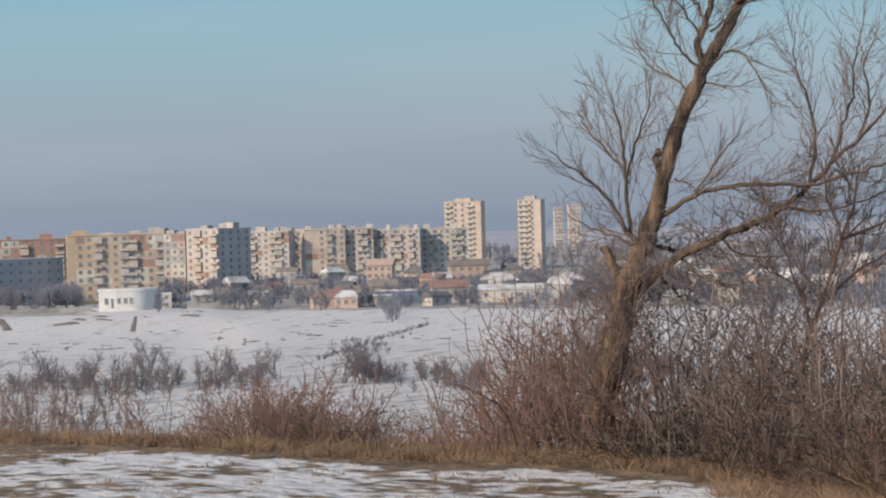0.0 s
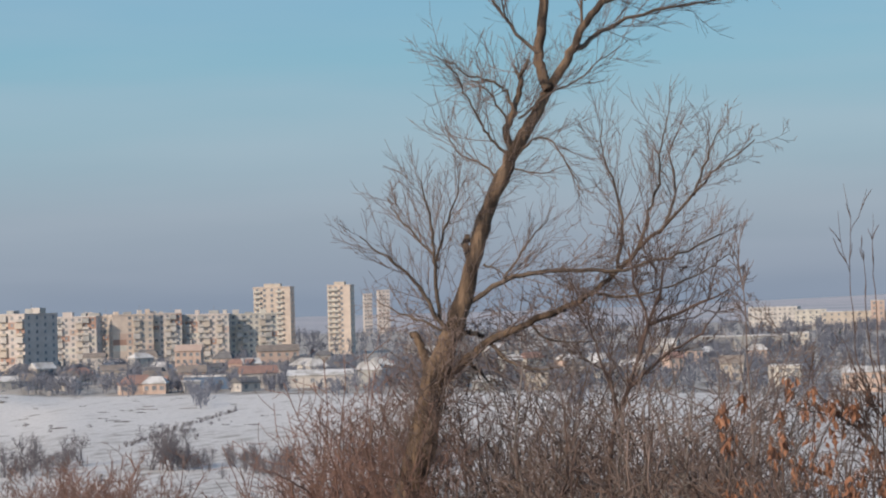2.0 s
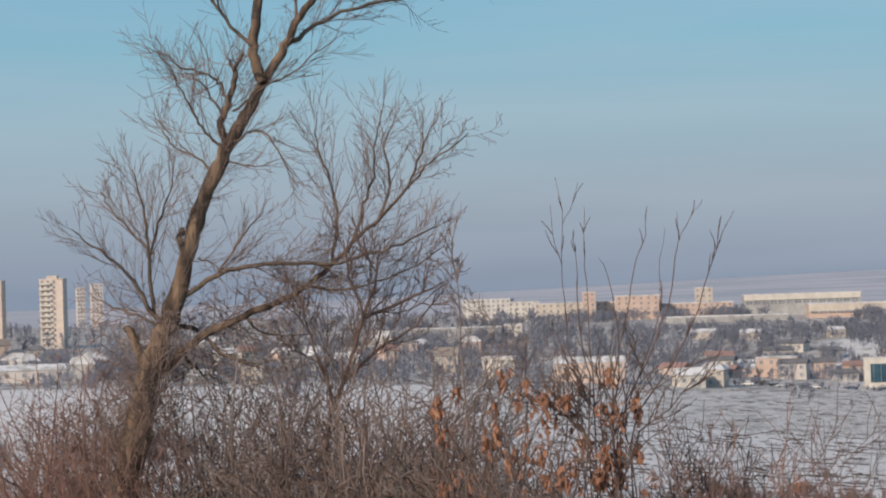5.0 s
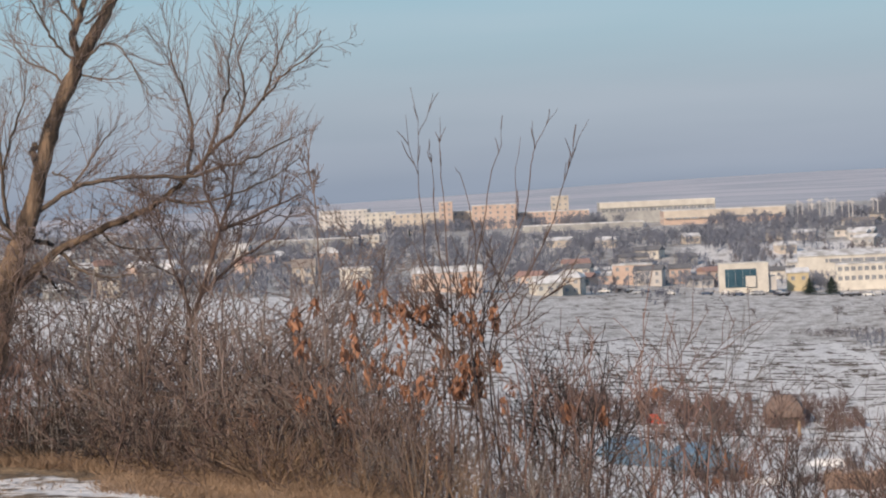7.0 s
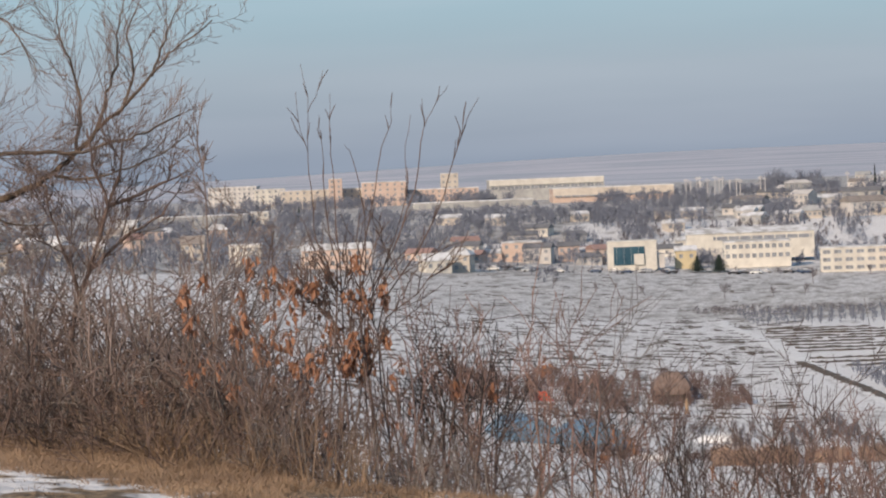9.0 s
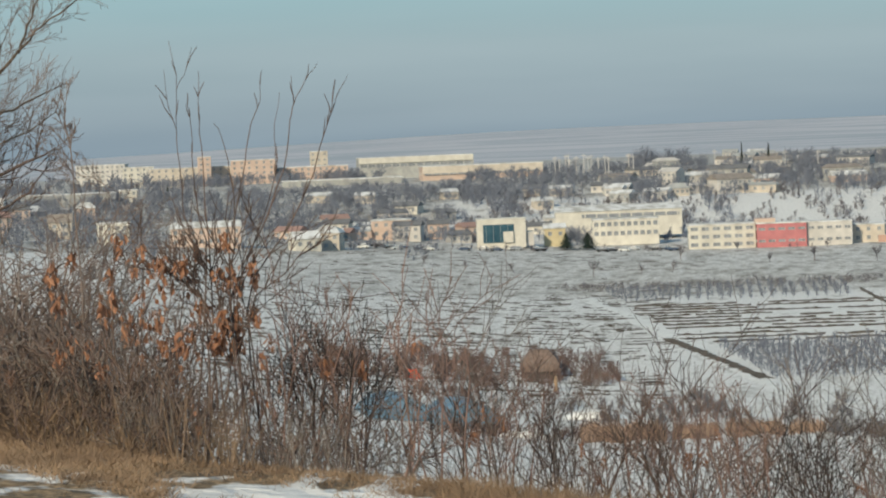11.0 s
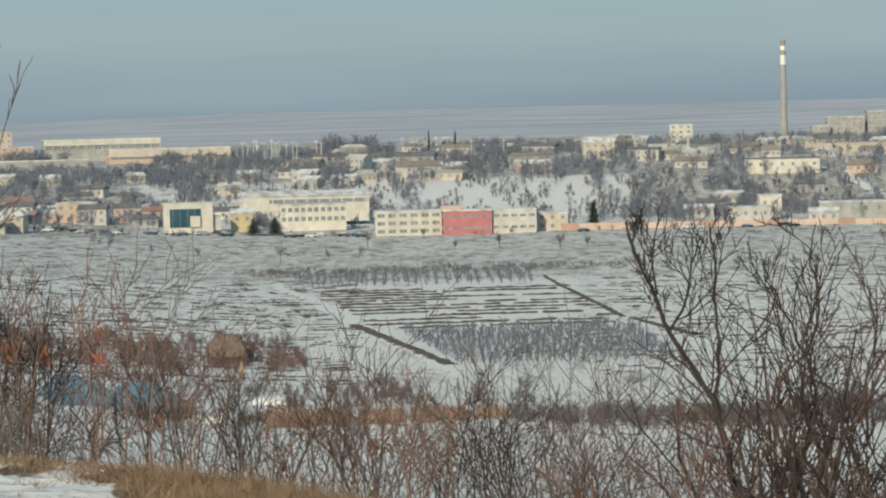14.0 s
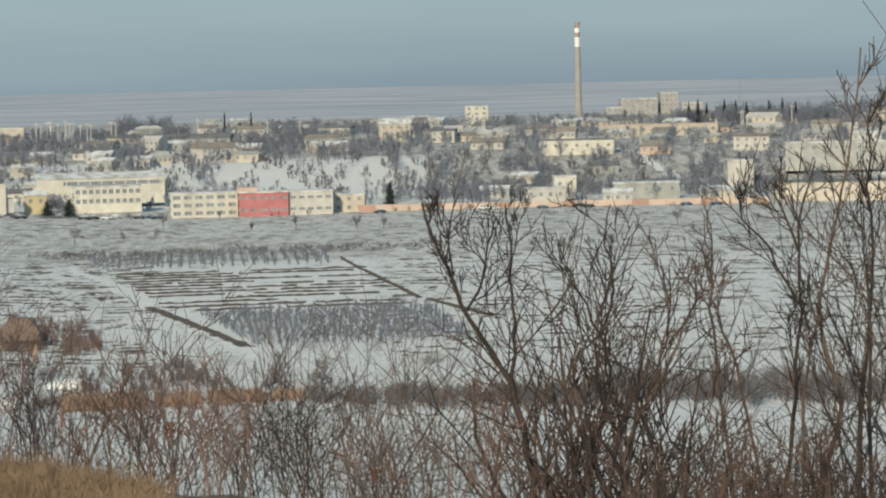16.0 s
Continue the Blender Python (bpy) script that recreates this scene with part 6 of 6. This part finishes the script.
# small dark tree rising out of the thicket
dark_tree = [shrub("small_tree", "small dark tree forking out of the thicket", "tree", 190, 3, 2.3, 0.28, 0.018, TWIG, 15, 2, 0.0, 0.75, lean=(0.22, 0), foot=0.05, start=0.35, angle=(25, 60), shake=0.08, shrink=0.4, split=2)]
plant(dark_tree, [(6.4, 2.2, 0.8), (9.9, 1.8, 0.75), (5.2, 2.6, 0.72), (10.6, 3.0, 0.8)], seed=9, turning=False)
led_sapling("small dark tree with a forked, arching crown", 8.2, 16.4, 21, BROWN_TWIG,
            (0.017, 0.006, ((-0.1, -0.5), (-0.03, 0.59), (0.08, 0.97), (0.22, 1.39), (0.14, 1.66), (0.11, 1.9))),
            (0.014, 0.004, ((0.22, 1.39), (0.53, 1.51), (0.75, 1.61))),
            (0.012, 0.004, ((0.19, 1.3), (0.31, 1.59), (0.36, 1.86))),
            (0.012, 0.004, ((0.02, 0.79), (-0.06, 1.12), (-0.14, 1.34), (-0.17, 1.6))),
            (0.012, 0.004, ((0.08, 0.97), (0.37, 1.22), (0.57, 1.32), (0.71, 1.54))),
            name="small_tree", category="tree", group="small trees in the thicket", dense=11, reach=0.5)
led_sapling("thin upright whip above the thicket", 11.15, 14.6, 22, TWIG, (0.006, 0.002, ((0.06, -0.3), (0.02, 1.2), (0.0, 1.5), (-0.02, 1.78), (0.0, 1.98))), name="whip_shrub", category="shrub", group="", dense=5, reach=0.2)

# shrubs with hanging rust-coloured leaves
L1 = [shrub("leafy_stalks", "upright stalks hung with rust-orange dead leaves", "shrub", 200 + i, 7, 1.30, 0.13, 0.007, BROWN_TWIG, 5, 0, 0.0, 0.22, foot=0.22, leaves=17, group="shrubs with dead leaves", leaf_from=0.5, leaf_to=1.2) for i in range(2)]
plant(L1, [(11.9, 0.9, 1.0), (12.4, 0.6, 1.08), (12.75, 1.0, 0.95), (11.45, 1.4, 0.85)], seed=10)
led_sapling("tall vase-shaped shrub with long whips and dead leaves", 14.4, 13.5, 23, BROWN_TWIG,
            (0.0052, 0.0012, ((-0.14, -0.4), (-0.05, 0.45), (-0.01, 0.79), (-0.14, 1.07), (-0.18, 1.28), (-0.19, 1.49), (-0.2, 1.68), (-0.19, 1.89), (-0.22, 2.15))),
            (0.002, 0.0012, ((-0.19, 1.89), (-0.13, 2.01), (-0.1, 2.12))),
            (0.002, 0.0012, ((-0.2, 1.68), (-0.24, 1.84), (-0.25, 2.0))),
            (0.0052, 0.0012, ((-0.2, -0.3), (-0.07, 0.91), (-0.1, 1.22), (-0.12, 1.46), (-0.12, 1.67), (-0.13, 1.87))),
            (0.0052, 0.0012, ((-0.04, -0.3), (-0.05, 0.91), (-0.06, 1.28), (-0.07, 1.58), (-0.08, 1.79), (-0.07, 1.99))),
            (0.0052, 0.0012, ((0.08, -0.3), (0.05, 0.78), (0.09, 1.12), (0.08, 1.42), (0.04, 1.64), (0.0, 1.71))),
            (0.0052, 0.0012, ((0.16, -0.3), (0.05, 0.75), (0.08, 1.15), (0.16, 1.48), (0.2, 1.69), (0.25, 1.82), (0.26, 1.94))),
            (0.0052, 0.0012, ((-0.1, -0.3), (-0.08, 0.64), (-0.19, 0.86), (-0.37, 1.02), (-0.46, 1.1))),
            (0.005, 0.0012, ((0.02, -0.3), (-0.05, 0.61), (-0.16, 0.85), (-0.28, 0.97))),
            name="leafy_shrub", category="shrub", group="shrubs with dead leaves", dense=8, reach=0.34, leaves=32, band=(0.45, 1.12), bushy=1.1)
led_sapling("spreading shrub with long whips and dead leaves", 14.8, 13.6, 24, BROWN_TWIG,
            (0.0052, 0.0012, ((-0.2, -0.4), (-0.06, 0.4), (-0.02, 0.75), (0.12, 1.11), (0.23, 1.41), (0.23, 1.62), (0.27, 1.86))),
            (0.0052, 0.0012, ((0.02, -0.3), (-0.01, 0.75), (0.15, 1.14), (0.27, 1.44), (0.32, 1.71), (0.34, 1.79), (0.41, 1.92), (0.48, 2.01))),
            (0.002, 0.0012, ((0.34, 1.79), (0.33, 1.94))),
            (0.0052, 0.0012, ((0.12, -0.3), (0.04, 0.69), (0.25, 1.08), (0.4, 1.34), (0.47, 1.55), (0.54, 1.73), (0.59, 1.85), (0.64, 1.94))),
            (0.002, 0.0012, ((0.54, 1.73), (0.57, 1.91))),
            (0.005, 0.0012, ((0.2, -0.3), (0.05, 0.63), (0.26, 0.89), (0.45, 1.1), (0.55, 1.18))),
            name="leafy_shrub", category="shrub", group="shrubs with dead leaves", dense=8, reach=0.34, leaves=16, band=(0.4, 1.0), bushy=1.0)
L3 = [forked_shrub("brown_shrub", "brown bare shrub with a few curled leaves", "shrub", 220 + i, 8, 1.25, 0.4, 0.009, (GREY_TWIG, TWIG, RED_TWIG)[i], 2, 0.25, leaves=2, group="brown shrubs on the slope", thin=0.0026) for i in range(3)]
plant(L3, scatter(12, 5, 12.6, 17.0, 0.8, 3.0, 0.55, 0.75) + scatter(13, 4, 10, 13.5, 0.8, 2.5, 0.7, 0.9), seed=12)
# crooked young growth below the end of the brow
Y1 = [forked_shrub("crooked_bush", "crooked brown bush with upright forking twigs", "shrub", 300 + i, 3, 1.25, 0.22, 0.009, (BROWN_TWIG, RED_TWIG, DARK_TWIG, RED_TWIG)[i], 2, 0.18, crook=0.18, group="crooked bushes on the slope", thin=0.0029, leaves=(2, 0, 0, 3)[i], kids=(4, 7)) for i in range(4)]
plant(Y1, scatter(61, 8, 15.2, 17.9, 0.8, 3.6, 0.75, 1.0) + scatter(64, 4, 18.0, 20.8, 0.8, 3.0, 0.5, 0.8) + scatter(62, 8, 19.9, 25.5, 0.8, 3.0, 0.45, 0.7) + scatter(63, 6, 24.5, 32.5, 1.4, 3.6, 0.45, 0.65), seed=41)

# shrubs on the slope below the golden grass
S1 = [forked_shrub("slope_shrub", "open grey-brown shrub with upcurved twigs", "shrub", 230 + i, 4, 2.0, 0.32, 0.012, (BROWN_TWIG, TWIG, DARK_TWIG, BROWN_TWIG)[i], 2, 0.2, crook=0.15, group="shrubs on the slope", thin=0.0036, kids=(4, 7)) for i in range(4)]
plant(S1, scatter(14, 11, 19.5, 32.6, 4.0, 8.0, 0.6, 0.8) + scatter(15, 6, 20.5, 32, 2.6, 5.0, 0.4, 0.6), seed=13)
thin_sap = [forked_shrub("young_sapling", "thin grey sapling with upright side shoots", "sapling", 240 + i, 1, 1.9, 0.1, 0.010, GREY_TWIG, 2, 0.01, crook=0.07, kids=(7, 10)) for i in range(2)]
plant(thin_sap, [(30.0, 5.0, 1.0), (29.5, 5.5, 0.9), (27.0, 5.5, 0.95), (22.1, 4.0, 0.85), (20.6, 3.0, 0.85), (30.6, 4.0, 0.9), (31.2, 5.5, 0.85)], seed=14)

# dark shrub with one heavy leaning stem, and the saplings beside it
led_sapling("dark crooked sapling with one heavy leaning stem", 33.22, 13.0, 1, DARK_TWIG,
            (0.023, 0.0065, ((0.02, -1.1), (0.0, -0.54), (-0.04, -0.31), (-0.1, 0.02), (-0.15, 0.14), (-0.34, 0.42), (-0.4, 0.58), (-0.5, 0.82), (-0.55, 1.0))),
            (0.011, 0.004, ((-0.1, 0.02), (-0.09, 0.29), (-0.1, 0.52), (-0.1, 0.79), (-0.12, 0.98))),
            (0.008, 0.0035, ((-0.34, 0.42), (-0.25, 0.61), (-0.21, 0.79), (-0.16, 0.93))),
            (0.007, 0.003, ((-0.4, 0.58), (-0.42, 0.82), (-0.36, 1.04))))
led_sapling("dark crooked sapling in the dense shrub", 34.39, 13.1, 2, DARK_TWIG,
            (0.014, 0.004, ((0.0, -1.1), (0.0, -0.55), (0.14, -0.01), (0.1, 0.28), (-0.02, 0.52), (-0.12, 0.77))),
            (0.009, 0.003, ((0.1, 0.28), (0.17, 0.52), (0.13, 0.75), (0.16, 0.96))))
led_sapling("brown sapling leaning out of the dense shrub", 35.17, 13.0, 3, BROWN_TWIG,
            (0.014, 0.004, ((-0.05, -1.1), (0.0, -0.55), (0.09, -0.19), (0.27, 0.16), (0.39, 0.4), (0.47, 0.57))),
            (0.009, 0.003, ((0.18, -0.01), (0.26, 0.34), (0.25, 0.63))))
led_sapling("slender brown sapling with short side twigs", 37.75, 13.2, 4, BROWN_TWIG,
            (0.013, 0.004, ((0.0, -1.2), (0.0, -0.55), (-0.06, -0.02), (-0.1, 0.4), (-0.09, 0.66), (-0.11, 0.92))),
            (0.009, 0.006, ((0.15, -0.5), (0.06, -0.02), (-0.04, 0.28), (-0.09, 0.45))))
led_sapling("dark sapling with a wide forked crown", 38.96, 13.0, 5, DARK_TWIG,
            (0.015, 0.004, ((0.0, -1.2), (0.0, -0.54), (0.05, -0.01), (0.08, 0.4), (0.08, 0.86), (0.17, 1.18))),
            (0.009, 0.003, ((0.07, 0.45), (-0.07, 0.72), (-0.2, 0.89), (-0.24, 1.07))),
            (0.008, 0.003, ((0.08, 0.72), (-0.01, 0.95), (-0.04, 1.09))))
led_sapling("tall brown sapling with a crooked stem", 39.66, 12.9, 6, BROWN_TWIG,
            (0.016, 0.004, ((-0.05, -1.2), (0.0, -0.54), (0.13, -0.07), (0.02, 0.34), (0.08, 0.77), (0.18, 1.15), (0.25, 1.75))),
            (0.010, 0.006, ((-0.06, -1.1), (-0.06, -0.54), (-0.04, 0.16), (0.03, 0.4))))
led_sapling("tall dark sapling among others", 40.55, 13.0, 7, DARK_TWIG,
            (0.016, 0.004, ((-0.03, -1.2), (0.0, -0.54), (0.04, 0.05), (0.1, 0.57), (0.08, 1.06), (0.1, 1.49))))
D1 = [forked_shrub("dark_shrub", "dense dark bare shrub with forking stems", "shrub", 250 + i, 6, 1.5, 0.5, 0.014, (BROWN_TWIG, DARK_TWIG, BROWN_TWIG)[i], 2, 0.26, crook=0.25, group="dark shrubs", thin=0.0034, kids=(3, 6)) for i in range(3)]
plant(D1, [(34.6, 4.4, 1.1), (35.3, 4.0, 1.1), (34.1, 5.0, 1.05), (36.0, 4.6, 1.05), (36.7, 4.2, 0.9), (37.6, 4.4, 0.62), (34.9, 4.8, 1.08)] , seed=15)
mess2 = [forked_shrub("low_scrub", "dense brown scrub of tangled dead stalks", "shrub", 270 + i, 11, 0.9, 0.5, 0.007, (BROWN_TWIG, DARK_TWIG)[i], 2, 0.35, crook=0.2, group="scrub under the dark shrubs", split=False) for i in range(2)]
plant(mess2, scatter(17, 12, 34.5, 43.5, 2.2, 4.4, 0.6, 0.95) + scatter(18, 7, 37, 43.5, 3.5, 5.5, 0.9, 1.1), seed=17)
# tall saplings
T1 = [forked_shrub("tall_sapling", "tall bare sapling with upright branches", "sapling", 280 + i, 2, 2.4, 0.14, 0.014, (DARK_TWIG, BROWN_TWIG, TWIG)[i], 2, 0.06, crook=0.08, group="tall saplings", thin=0.003, kids=(6, 9), angle=(22, 48)) for i in range(3)]
plant(T1, [(41.2, 4.2, 0.9), (41.9, 3.8, 0.95), (40.3, 5.0, 0.75), (42.5, 4.6, 0.9)], seed=18)

# ---- dry grass along the brow ----
def grass(name, label, seed, count, b0, b1, e0, e1, h0, h1, mat, blades=9, lean=0.5, wide=0.0035):
    rs, s = np.random.RandomState(seed), Sticks()
    for _ in range(count):
        b, e = rs.uniform(b0, b1), rs.uniform(e0, e1)
        x, y = polar(b, float(brow(b)) + e)
        z = gz(x, y) - 0.01
        h = rs.uniform(h0, h1)
        for _k in range(blades):
            px, py = x + rs.normal(0, 0.035), y + rs.normal(0, 0.035)
            lx, ly = rs.normal(0, lean * h), rs.normal(0, lean * h)
            s.blade((px, py, z), (px + lx, py + ly, z + h * rs.uniform(0.5, 1.0)), wide, unit(np.array((rs.normal(), rs.normal() * 0.4, 0))))
    return tagged(s.object(name, mat, smooth=False), label, "grass", kind="stuff")


grass("dry_grass", "matted straw-coloured grass along the brow", 1, 2600, -13, 12, -0.55, 0.45, 0.04, 0.11, STRAW, 9, 0.8)
grass("dry_grass", "tufts of taller straw grass on the brow", 2, 360, -13, 13, -0.15, 0.8, 0.10, 0.26, STRAW, 9, 0.5)
grass("dry_grass", "golden dry grass at the brow's end", 3, 1500, 19.3, 24.6, -1.3, 0.1, 0.03, 0.09, STRAW, 9, 0.9, 0.0022)
grass("dry_grass", "taller tufts in the golden grass", 7, 160, 19.3, 24.6, -1.0, 0.1, 0.08, 0.18, STRAW, 8, 0.5, 0.0022)
grass("dry_grass", "matted grass before the thicket", 9, 1200, 6, 13, -1.7, -0.3, 0.03, 0.09, STRAW, 9, 0.8, 0.003)
grass("dry_grass", "short grass at the melted brow edge", 8, 420, 12, 19.6, -0.5, 0.3, 0.03, 0.07, STRAW, 9, 0.8, 0.003)
grass("dry_grass", "thin tufts of grass showing through snow", 4, 420, -13, 18, -4.0, -0.6, 0.02, 0.07, STRAW, 8, 0.9)
grass("dead_stalks", "arching clump of pale straw", 11, 16, 9.5, 10.7, -0.25, 0.05, 0.28, 0.46, STRAW, 16, 0.9, 0.003)
grass("dead_stalks", "pale dead stalks before the thicket", 5, 130, 8.5, 15, -0.05, 0.8, 0.30, 0.65, STRAW, 3, 0.25, 0.003)
grass("dead_stalks", "grey dead stalks among low scrub", 6, 260, 3.5, 18, 0.0, 1.0, 0.25, 0.6, GREY_TWIG, 3, 0.25, 0.003)
